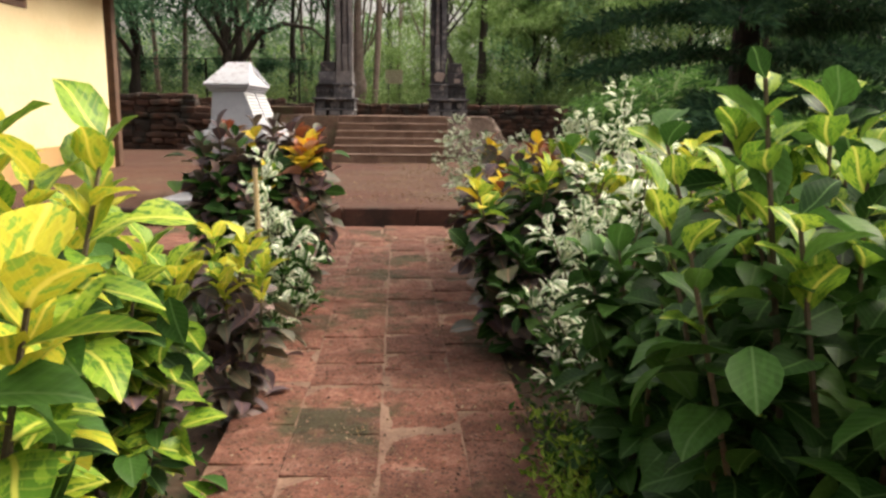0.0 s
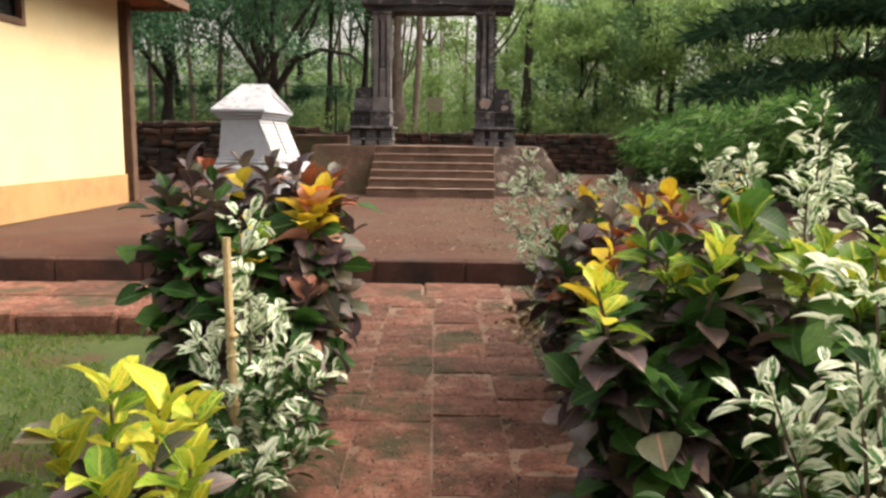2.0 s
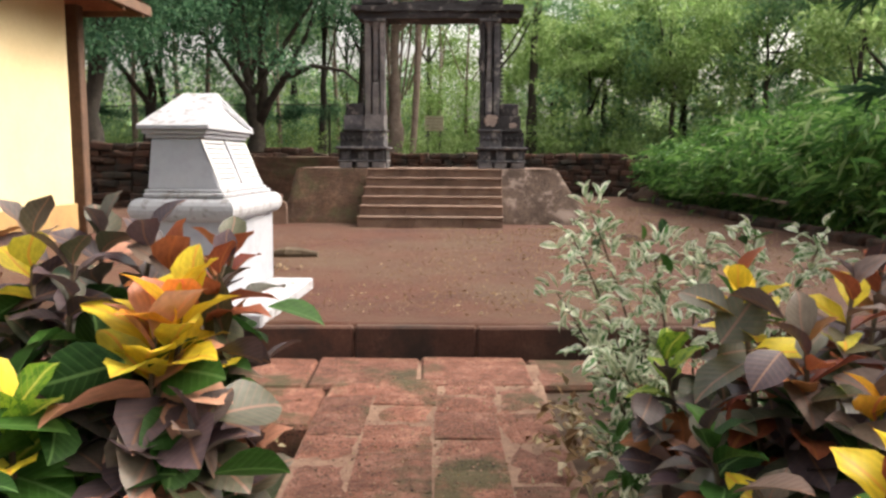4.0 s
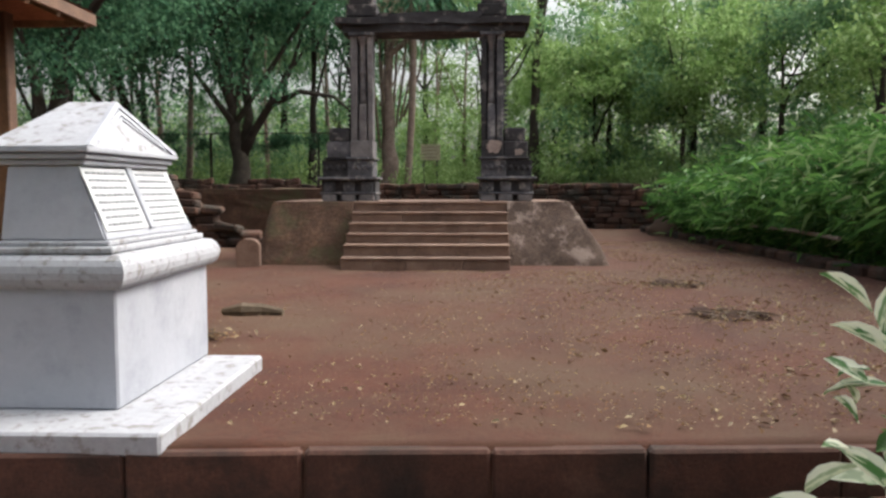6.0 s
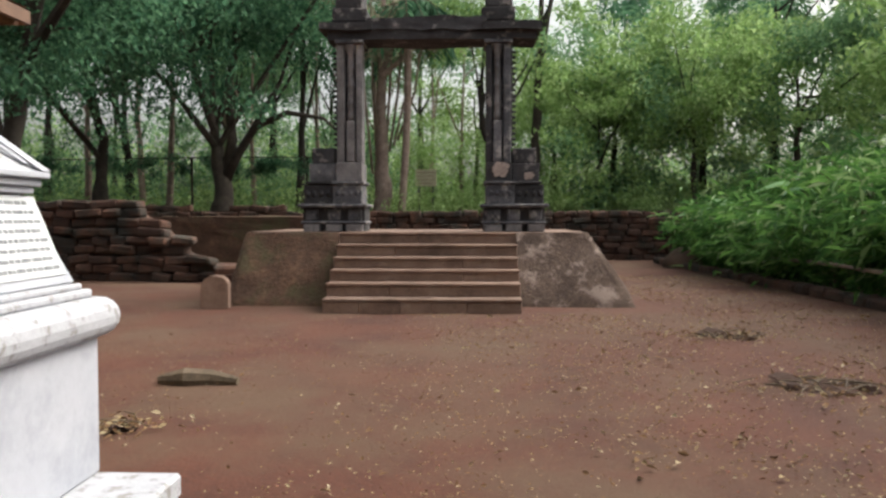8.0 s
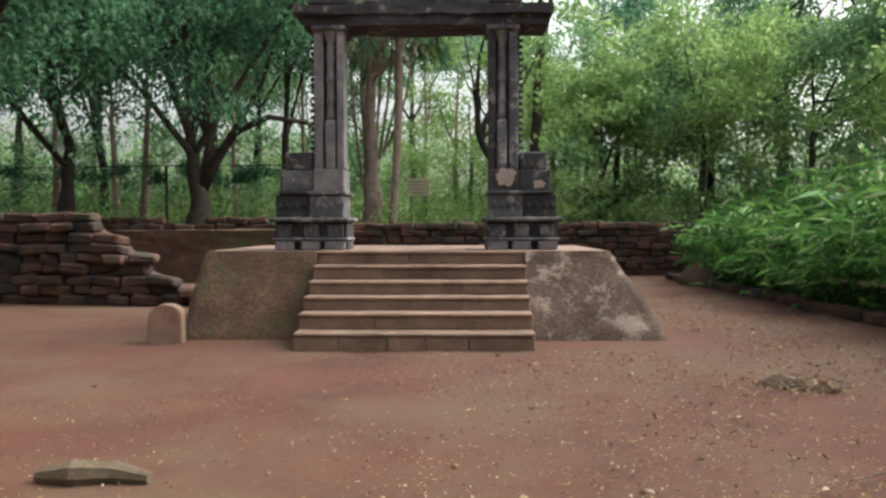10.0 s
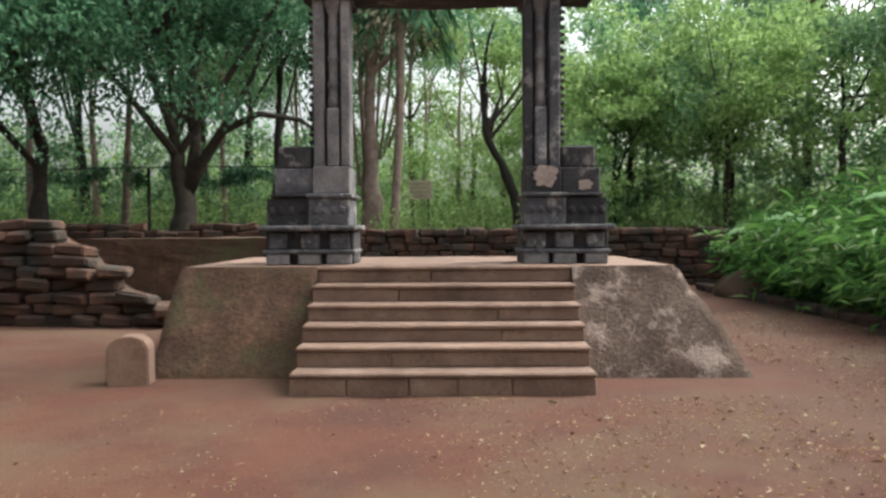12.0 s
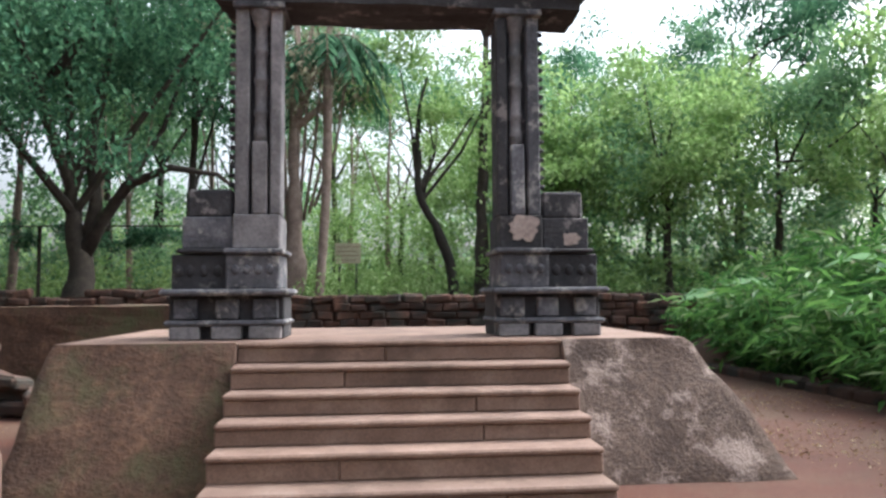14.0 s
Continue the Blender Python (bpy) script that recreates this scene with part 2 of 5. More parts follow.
L_TREE = leafy("tree_leaf", [(0, (0.085, 0.17, 0.088)), (0.5, (0.155, 0.28, 0.14)), (1, (0.27, 0.43, 0.22))], rough=0.45, thin=0.5)
L_DARK = leafy("dark_tree_leaf", [(0, (0.036, 0.10, 0.06)), (0.5, (0.075, 0.18, 0.10)), (1, (0.16, 0.32, 0.18))], rough=0.45, thin=0.55)
L_LIGHT = leafy("light_tree_leaf", [(0, (0.13, 0.225, 0.07)), (0.5, (0.25, 0.39, 0.13)), (1, (0.42, 0.56, 0.26))], rough=0.45, thin=0.5)
L_GREY = leafy("dry_tangle_leaf", [(0, (0.16, 0.16, 0.1)), (0.5, (0.26, 0.25, 0.17)), (1, (0.38, 0.36, 0.26))], rough=0.6, thin=0.4)
L_BAMBOO = leafy("bamboo_leaf", [(0, (0.035, 0.095, 0.026)), (0.4, (0.07, 0.17, 0.045)), (0.85, (0.15, 0.30, 0.075)), (1, (0.32, 0.40, 0.22))], rough=0.45, thin=0.4)
L_NEEDLE = leafy("conifer_needle", [(0, (0.022, 0.062, 0.034)), (0.6, (0.045, 0.11, 0.055)), (1, (0.09, 0.18, 0.08))], rough=0.55, thin=0.25)
L_YOUNG = leafy("croton_yellow_leaf", [(0, (0.5, 0.48, 0.04)), (0.5, (0.62, 0.58, 0.06)), (1, (0.4, 0.47, 0.05))], rib=(0.72, 0.62, 0.1), rib_width=0.12,
                blotch=(0.2, 0.34, 0.04), blotch_scale=4.5, blotch_at=0.55, rough=0.35, thin=0.35)
L_LIME = leafy("croton_lime_leaf", [(0, (0.13, 0.27, 0.03)), (0.5, (0.22, 0.38, 0.04)), (1, (0.34, 0.46, 0.05))], rib=(0.5, 0.52, 0.1), rib_width=0.1,
               blotch=(0.07, 0.17, 0.02), blotch_scale=4.5, blotch_at=0.53, rough=0.33, thin=0.35)
L_GREEN = leafy("croton_green_leaf", [(0, (0.013, 0.042, 0.010)), (0.45, (0.026, 0.076, 0.015)), (0.85, (0.055, 0.140, 0.026)), (1, (0.10, 0.21, 0.04))], rib=(0.10, 0.19, 0.06), rib_width=0.07, rough=0.45, thin=0.3)
L_PURPLE = leafy("croton_bronze_leaf", [(0, (0.05, 0.034, 0.040)), (0.35, (0.115, 0.078, 0.088)), (0.7, (0.07, 0.085, 0.042)), (1, (0.23, 0.15, 0.135))], rib=(0.24, 0.13, 0.09), rib_width=0.07,
                 rough=0.36, thin=0.15, spec=0.35)
L_ORANGE = leafy("croton_orange_leaf", [(0, (0.75, 0.26, 0.07)), (0.5, (0.8, 0.4, 0.05)), (1, (0.82, 0.55, 0.06))], rib=(0.75, 0.2, 0.08), rib_width=0.1, rough=0.35, thin=0.3)
L_PINK = leafy("croton_pink_leaf", [(0, (0.5, 0.2, 0.13)), (0.6, (0.6, 0.33, 0.23)), (1, (0.42, 0.24, 0.16))], rib=(0.66, 0.3, 0.2), rib_width=0.1, rough=0.35, thin=0.25)
L_GOLD = leafy("croton_gold_leaf", [(0, (0.7, 0.5, 0.04)), (0.6, (0.78, 0.62, 0.06)), (1, (0.6, 0.55, 0.07))], rib=(0.75, 0.4, 0.06), rib_width=0.1, rough=0.35, thin=0.3)
L_RED = leafy("croton_red_leaf", [(0, (0.2, 0.045, 0.03)), (0.6, (0.33, 0.1, 0.05)), (1, (0.26, 0.12, 0.04))], rib=(0.4, 0.13, 0.05), rib_width=0.1, rough=0.35, thin=0.25)
L_CREAM = leafy("variegated_leaf", [(0, (0.05, 0.16, 0.045)), (0.5, (0.12, 0.26, 0.09)), (1, (0.5, 0.58, 0.38))], edge=(0.84, 0.86, 0.70), blotch_scale=3.0, blotch=(0.74, 0.78, 0.58), blotch_at=0.54, rough=0.4, thin=0.3)
GRASS = leafy("grass_blade", [(0, (0.08, 0.17, 0.03)), (0.6, (0.16, 0.26, 0.05)), (1, (0.30, 0.31, 0.11))], rough=0.6, thin=0.3)
LAWN = surface("lawn_soil", [(0.3, (0.034, 0.062, 0.011)), (0.6, (0.062, 0.092, 0.019)), (0.8, (0.105, 0.115, 0.035))], scale=2.6, fine=60, rough=0.95, bump=0.9, own=0, grain=1.0,
               stain=(0.082, 0.036, 0.017), stain_scale=0.9, stain_at=(0.52, 0.62))

# ---- builders ----


def mesh_of(name, verts, faces, material, smooth=False, uv=None):
    me = bpy.data.meshes.new(name)
    me.from_pydata(verts, [], faces)
    me.materials.append(material)
    if smooth:
        me.polygons.foreach_set("use_smooth", [True] * len(me.polygons))
    if uv is not None:
        layer = me.uv_layers.new(name="UVMap")
        idx = np.empty(len(me.loops), dtype=np.int64)
        me.loops.foreach_get("vertex_index", idx)
        layer.data.foreach_set("uv", np.asarray(uv, dtype=np.float32)[idx].ravel())
    me.update()
    return me


def thing(name, at, label, category, group="", kind=""):
    ob = new(name)
    ob.location = at
    ob.empty_display_size = 0.1
    ob["base"] = [float(v) for v in at]
    return tagged(ob, label, category, group, kind)


def under(ob, parent, at=(0, 0, 0)):
    """Hang ob, built in world places, under a parent that stands at its base."""
    ob.parent = parent
    ob.matrix_parent_inverse = Matrix.Translation(parent["base"]).inverted() if "base" in parent else Matrix.Identity(4)
    return ob


def part(name, bm, material, parent=None, label="", smooth=False):
    me = bpy.data.meshes.new(name)
    bm.normal_update()
    bm.to_mesh(me)
    bm.free()
    me.materials.append(material)
    if smooth:
        me.polygons.foreach_set("use_smooth", [True] * len(me.polygons))
    ob = new(name, me)
    if parent:
        under(ob, parent)
    return tagged(ob, label)


def data_part(name, me, parent=None, label="", m=None):
    ob = new(name, me)
    if parent:
        under(ob, parent)
    if m is not None:
        ob.matrix_basis = m
    return tagged(ob, label)


def box(x0, x1, y0, y1, z0, z1, bevel=0.0, rough=0.0, cuts=0, seed=0, bm=None):
    """A box with worn edges; rough: uneven faces; added to bm if given."""
    own = bmesh.new()
    bmesh.ops.create_cube(own, size=1)
    for v in own.verts:
        v.co = Vector(((x0 + x1) / 2 + v.co.x * (x1 - x0), (y0 + y1) / 2 + v.co.y * (y1 - y0), (z0 + z1) / 2 + v.co.z * (z1 - z0)))
    if cuts:
        bmesh.ops.subdivide_edges(own, edges=own.edges[:], cuts=cuts, use_grid_fill=True)
    if bevel and not cuts:
        bmesh.ops.bevel(own, geom=own.edges[:], offset=bevel, segments=1, affect="EDGES", profile=0.5)
    if rough:
        for v in own.verts:
            v.co += noise.noise_vector(v.co * 2.3 + Vector((seed * 7.1, 3.3 * seed, 0))) * rough
            v.co += noise.noise_vector(v.co * 9.0 + Vector((0, seed, seed))) * rough * 0.4
    if bm is None:
        return own
    me = bpy.data.meshes.new("joined")
    own.to_mesh(me)
    own.free()
    bm.from_mesh(me)
    bpy.data.meshes.remove(me)
    return bm


def tube(points, radii, sides=8, bm=None, lumps=0.0):
    bm = bm or bmesh.new()
    pts = [Vector(p) for p in points]
    rings = []
    ref = Vector((0.31, 0.95, 0.05)).normalized()
    for i, p in enumerate(pts):
        d = (pts[min(i + 1, len(pts) - 1)] - pts[max(i - 1, 0)]).normalized()
        u = d.cross(ref)
        if u.length < 0.05:
            u = d.cross(Vector((1, 0, 0)))
        u.normalize()
        w = d.cross(u)
        ring = []
        for k in range(sides):
            a = 2 * math.pi * k / sides
            off = u * math.cos(a) + w * math.sin(a)
            r = radii[i] * (1 + lumps * noise.noise((p + off * radii[i]) * 1.7))
            ring.append(bm.verts.new(p + off * r))
        rings.append(ring)
    for a, b in zip(rings, rings[1:]):
        for k in range(sides):
            bm.faces.new((a[k], a[(k + 1) % sides], b[(k + 1) % sides], b[k]))
    bm.faces.new(list(reversed(rings[0])))
    bm.faces.new(rings[-1])
    return bm


LEAF2 = (np.array([(0, 0, 0), (-0.5, 0.45, 0.1), (0, 1, -0.08), (0.5, 0.45, 0.1)]), [(0, 2, 1), (0, 3, 2)])
_rows = [(0.0, 0.03, 0.0), (0.1, 0.17, 0.015), (0.3, 0.41, 0.03), (0.52, 0.5, 0.025), (0.74, 0.41, 0.0), (0.9, 0.2, -0.04), (1.0, 0.01, -0.09)]
BROAD = (np.array([p for y, w, z in _rows for p in ((-w, y, z + 0.22 * w), (0, y, z), (w, y, z + 0.22 * w))]),
         [f for i in range(len(_rows) - 1) for f in ((3 * i, 3 * i + 1, 3 * i + 4, 3 * i + 3), (3 * i + 1, 3 * i + 2, 3 * i + 5, 3 * i + 4))])


def blade_uv(template):
    v = template[0]
    return np.stack([v[:, 0] * 2, v[:, 1]], axis=1)


def leaves(name, pos, way, size, width, material, template=LEAF2, up=None, rng=None):
    """Many leaves in one mesh: a blade at each place, along its way, of its size."""
    rng = rng or np.random.default_rng(1)
    t, faces = template
    pos, way, size = np.asarray(pos, float), np.asarray(way, float), np.asarray(size, float)
    way = way / (np.linalg.norm(way, axis=1, keepdims=True) + 1e-9)
    up = rng.normal(0, 0.45, way.shape) + np.array([0, 0, 1.0]) if up is None else up
    side = np.cross(way, up)
    side /= np.linalg.norm(side, axis=1, keepdims=True) + 1e-9
    nor = np.cross(side, way)
    v = (pos[:, None] + size[:, None, None] * (t[None, :, 0:1] * width * side[:, None] + t[None, :, 1:2] * way[:, None] + t[None, :, 2:3] * nor[:, None]))
    n, k = len(pos), len(t)
    uv = np.tile(blade_uv(template), (n, 1))
    fl = [tuple(i + o for i in f) for o in range(0, n * k, k) for f in faces]
    return mesh_of(name, v.reshape(-1, 3).tolist(), fl, material, template is BROAD, uv)


def ball(rng, n):
    v = rng.normal(size=(n, 3))
    return v / (np.linalg.norm(v, axis=1, keepdims=True) + 1e-9)


_blade_cache = {}


def blade(material, width, curl):
    """One broad leaf, 1 m long along y, shared by all leaves of its look."""
    key = (material.name, width, curl)
    if key not in _blade_cache:
        v = BROAD[0].copy()
        v[:, 0] *= width
        v[:, 2] -= curl * v[:, 1] ** 2
        v[:, 2] += 0.03 * np.sin(v[:, 1] * 17 + np.sign(v[:, 0]) * 1.1 + curl * 20) * (np.abs(v[:, 0]) > 0.05)
        v[:, 0] += 0.05 * np.sin(v[:, 1] * 5 + curl * 40)
        _blade_cache[key] = mesh_of("leaf", v.tolist(), BROAD[1], material, True, blade_uv(BROAD))
    return _blade_cache[key]


def aim(at, way, size, roll=0.0):
    """A pose that lays a blade's y along way."""
    y = Vector(way).normalized()
    x = y.cross(Vector((0, 0, 1)))
    x = x.normalized() if x.length > 0.01 else Vector((1, 0, 0))
    z = x.cross(y)
    r = Matrix((x, y, z)).transposed().to_4x4()
    return Matrix.Translation(at) @ r @ pose(0, 0, 0, 0, roll, 0) @ Matrix.Scale(size, 4)

# ---- ground and setting ----


def kerb_y(x):
    return 9.8 + 0.06 * x


def land(x, y):
    """Height of the natural ground."""
    if y < kerb_y(x) + 0.05:
        h = -0.44 if x < 0.75 else -0.33
    else:
        h = 0.0
        if y > 31.6:
            h = 1.2 + min((y - 31.6) * 0.035, 3.0)
    return h + 0.02 * noise.noise(Vector((x * 0.8, y * 0.8, 0))) + 0.012 * noise.noise(Vector((x * 3, y * 3, 4)))


def build_ground():
    xs = sorted(set([-600, -250, -120, -60, -40] + [round(-30 + 0.5 * i, 3) for i in range(121)] + [40, 60, 120, 250, 600]))
    ys = sorted(set([-600, -250, -100, -40, -20] + [round(-10 + 0.5 * i, 3) for i in range(130)] + [9.84, 9.87, 31.6, 31.7, 58, 64, 80, 120, 250, 600]))
    verts = []
    for y in ys:
        for x in xs:
            yy = y
            if 9.0 < y < 10.6:
                yy = y + 0.06 * max(-30, min(30, x))
            verts.append((x, yy, land(x, yy)))
    n = len(xs)
    faces = [(j * n + i, j * n + i + 1, (j + 1) * n + i + 1, (j + 1) * n + i) for j in range(len(ys) - 1) for i in range(n - 1)]
    ob = new("ground", mesh_of("ground", verts, faces, SOIL, True))
    tagged(ob, "bare red laterite soil with damp darker patches", "ground", kind="structure")


build_ground()

lawn = thing("lawn", (-4, 4, -0.44), "short patchy green lawn with bare red soil", "lawn", kind="structure")
_bm = bmesh.new()
bmesh.ops.create_grid(_bm, x_segments=60, y_segments=60, size=1)
for _v in _bm.verts:
    _v.co = Vector((-6.0 + _v.co.x * 5.95, 1.0 + _v.co.y * 7.2, 0))
    _v.co.z = -0.40 + 0.015 * noise.noise(_v.co * 1.4)
part("turf", _bm, LAWN, lawn)
bed = thing("flower_bed", (3, 3, -0.3), "dark bed soil with moss and fallen leaves", "bed", kind="structure")
_bm = bmesh.new()
bmesh.ops.create_grid(_bm, x_segments=70, y_segments=70, size=1)
for _v in _bm.verts:
    _v.co = Vector((5.3 + _v.co.x * 4.05, 1.0 + _v.co.y * 8.6, 0))
    _v.co.z = -0.27 + 0.04 * noise.noise(_v.co * 1.6)
part("bed_soil", _bm, BED, bed)
_bm = bmesh.new()
bmesh.ops.create_grid(_bm, x_segments=10, y_segments=70, size=1)
for _v in _bm.verts:
    _v.co = Vector((-0.12 + _v.co.x * 0.32, 0.4 + _v.co.y * 7.7, 0))
    _v.co.z = -0.34 + 0.04 * noise.noise(_v.co * 2.0)
part("bed_edge", _bm, BED, bed)

_rng = np.random.default_rng(5)
_n = 34000
_p = np.stack([_rng.uniform(-5.5, -0.3, _n), _rng.uniform(2.5, 8.15, _n), np.full(_n, -0.405)], 1)
_keep = np.array([noise.noise(Vector((a * 0.9, b * 0.9, 7))) > -0.15 + 0.3 * _rng.random() - 0.15 for a, b, _ in _p])
_p = _p[_keep]
_w = _rng.normal(0, 0.5, _p.shape) + np.array([0, 0, 0.8])
data_part("grass", leaves("grass", _p, _w, _rng.uniform(0.025, 0.07, len(_p)), 0.16, GRASS, rng=_rng), lawn)["kind"] = "stuff"

# ---- the laterite path, tread and kerb ----


def chunk(sx, sy, sz, seed, bevel=0.012, rough=0.008):
    me = bpy.data.meshes.new("block")
    bm = box(-sx / 2, sx / 2, -sy / 2, sy / 2, -sz / 2, sz / 2, bevel, rough, seed=seed)
    bm.to_mesh(me)
    bm.free()
    return me


def stoned(material, sx, sy, sz, count, bevel=0.012, rough=0.008):
    out = []
    for i in range(count):
        me = chunk(sx, sy, sz, i + 1 + sx * 3, bevel, rough)
        me.materials.append(material)
        out.append(me)
    return out


_r = random.Random(3)
path = thing("path", (0.8, 4, -0.4), "raised path of worn red laterite blocks with pale joints", "path", kind="structure")


def path_left(y):
    return 0.36 - 0.052 * y if y < 8.4 else -0.08


_bm = bmesh.new()
_prev = None
for _i in range(30):
    _y = -3.0 + _i * (9.65 + 3.0) / 29
    _a, _b = path_left(_y), path_left(_y) + 1.40
    _cur = [_bm.verts.new((_a, _y, -0.5)), _bm.verts.new((_a, _y, -0.228)), _bm.verts.new((_b, _y, -0.228)), _bm.verts.new((_b, _y, -0.5))]
    if _prev:
        for _k in range(3):
            _bm.faces.new((_prev[_k], _prev[_k + 1], _cur[_k + 1], _cur[_k]))
    _prev = _cur
part("path_core", _bm, JOINT, path, "pale lime and grit between the blocks")
_blocks = []
for _k in range(9):
    _me = bpy.data.meshes.new("block")
    _bm = box(-0.5, 0.5, -0.22, 0.22, -0.08, 0.08, cuts=3)
    for _v in _bm.verts:
        # rounded, crumbling rims and a hollow worn top
        _edge = max(abs(_v.co.x) / 0.5, abs(_v.co.y) / 0.22)
        if _v.co.z > 0.07:
            _v.co.z += 0.010 * noise.noise(_v.co * 9 + Vector((_k * 5.3, 0, 0))) - (0.009 if _edge > 0.95 else 0.0)
        _v.co.x += 0.012 * noise.noise(Vector((_v.co.y * 9, _k * 3.1, _v.co.x)))
        _v.co.y += 0.012 * noise.noise(Vector((_v.co.x * 5, _k * 2.3, _v.co.y)))
    _bm.to_mesh(_me)
    _bm.free()
    _me.materials.append(LATERITE)
    _blocks.append(_me)
for _x0, _x1 in ((0.0, 0.31), (0.31, 0.70), (0.706, 1.07), (1.07, 1.40)):
    _y = -3.0 + _r.uniform(0, 0.3)
    while _y < 9.1:
        _s = _r.uniform(0.66, 1.3)
        _yc = _y + 0.22 * _s
        _m = pose(path_left(_yc) + (_x0 + _x1) / 2, _yc, -0.295 + _r.uniform(-0.007, 0.007), _r.uniform(-1.0, 1.0), _r.uniform(-1.2, 1.2), 3.0 + _r.uniform(-1.2, 1.2)) @ Matrix.Diagonal((_x1 - _x0 - 0.006, _s, 1, 1))
        data_part("block", _r.choice(_blocks), path, m=_m)
        _y += 0.44 * _s + 0.004

tread = thing("tread", (-3, 9, -0.4), "low tread of red laterite slabs along the terrace", "step", kind="structure")
_t1 = stoned(LATERITE, 0.72, 0.72, 0.3, 5, 0.025, 0.018)
_x = -9.0
while _x < 7.0:
    _s = _r.uniform(0.8, 1.15)
    _c = _x + 0.36 * _s
    for _k, _dy in ((0, 0.42), (1, 1.16)):
        if -0.55 < _c < 1.75 and _k == 1:
            continue
        if _c > 1.7 and _k == 1:
            continue
        data_part("slab", _r.choice(_t1), tread, m=pose(_c + 0.2 * _k, kerb_y(_c) - _dy, -0.37 + _r.uniform(-0.006, 0.006), _r.uniform(-0.7, 0.7), 0, 3.4) @ Matrix.Diagonal((_s, 1, 1, 1)))
    _x += 0.72 * _s + 0.012

kerb = thing("kerb", (-3, 9.8, -0.3), "red laterite kerb with a pale worn edge", "kerb", kind="structure")
_k1 = stoned(KERB, 0.78, 0.1, 0.36, 5, 0.016, 0.006)
_x = -9.0
while _x < 9.0:
    _s = _r.uniform(0.8, 1.25)
    _c = _x + 0.39 * _s
    data_part("kerb_stone", _r.choice(_k1), kerb, m=pose(_c, kerb_y(_c) + 0.05, -0.18 + _r.uniform(-0.004, 0.004), 0, 0, 3.43) @ Matrix.Diagonal((_s, 1, 1, 1)))
    _x += 0.78 * _s + 0.006

# ---- the house ----
house = thing("house", (-8.5, 13, 0), "yellow limewashed house with ochre base band and tiled roof", "house")
_bm = box(-5.73, -5.53, 9.9, 11.5, 0.0, 3.75)
part("wall", _bm, YELLOW, house)
for _q in ((-5.73, -5.53, 11.5, 13.1, 0.0, 2.77), (-5.73, -5.53, 11.5, 13.1, 3.5, 3.75), (-5.73, -5.53, 13.1, 16.05, 0.0, 3.75), (-12.0, -5.73, 15.85, 16.05, 0.0, 3.75),
           (-12.0, -5.73, 9.9, 10.1, 0.0, 3.75), (-12.2, -12.0, 9.9, 16.05, 0.0, 3.75)):
    part("wall", box(*_q), YELLOW, house)
_bm = box(-5.53, -5.495, 9.88, 16.09, 0.0, 0.54, 0.008)
box(-12.0, -5.53, 16.05, 16.09, 0.0, 0.54, 0.008, bm=_bm)
part("base_band", _bm, OCHRE, house, "ochre painted base band")
# narrow dark brown upright just past the end of the yellow wall
part("corner_post", box(-5.75, -5.53, 16.42, 16.62, 0.0, 3.7, 0.015), BROWN_WOOD, house, "dark brown upright beside the house corner")
_bm = bmesh.new()
_e = [(-4.6, 8.9, 3.68), (-4.6, 17.0, 3.68), (-13.2, 17.0, 3.68), (-13.2, 8.9, 3.68)]
_rt = [(-8.9, 12.0, 5.6), (-8.9, 13.9, 5.6)]
for _dz, _flip in ((0.0, True), (0.12, False)):
    _v = [_bm.verts.new((a, b, c + _dz)) for a, b, c in _e + _rt]
    for _f in ((0, 1, 5, 4), (1, 2, 5), (2, 3, 4, 5), (3, 0, 4)):
        _q = [_v[i] for i in _f]
        _bm.faces.new(_q[::-1] if _flip else _q)
part("roof", _bm, TILE, house, "red tiled roof")
for _k in range(12):
    _y = 9.1 + _k * 0.7
    _bm = box(-0.04, 0.04, -2.2, 0.05, -0.1, 0.0)
    _bm.transform(pose(-4.63, _y, 3.66, 0, 0, -90) @ pose(0, 0, 0, -24, 0, 0))
    part("rafter", _bm, BROWN_WOOD, house)
part("eave_board", box(-4.62, -4.57, 8.9, 17.02, 3.6, 3.76, 0.005), BROWN_WOOD, house, "brown wooden eave board")
part("eave_board", box(-13.2, -4.62, 16.98, 17.03, 3.6, 3.76, 0.005), BROWN_WOOD, house, "brown wooden eave board")
_win = part("window", box(-5.66, -5.64, 11.5, 13.1, 2.77, 3.5), DARK, house, "dark unlit high window")
_bm = box(-5.6, -5.5, 11.5, 11.58, 2.77, 3.5)
box(-5.6, -5.5, 13.02, 13.1, 2.77, 3.5, bm=_bm)
box(-5.6, -5.5, 11.58, 13.02, 2.77, 2.86, bm=_bm)
box(-5.6, -5.5, 11.58, 13.02, 3.42, 3.5, bm=_bm)
box(-5.6, -5.52, 12.27, 12.33, 2.86, 3.42, bm=_bm)
part("frame", _bm, BROWN_WOOD, _win)

# ---- the white memorial ----
memo = thing("memorial", (-1.45, 10.9, 0), "white limewashed memorial tomb with inscribed sloping face and gabled top", "memorial")
part("plinth", box(-2.35, -0.75, 9.75, 11.57, -0.02, 0.1, 0.015, 0.006), WHITE_WORN, memo, "worn white plinth slab with grey scuffs")
part("body", box(-1.83, -1.14, 10.15, 11.56, 0.1, 0.78, 0.012, 0.004), WHITE, memo)


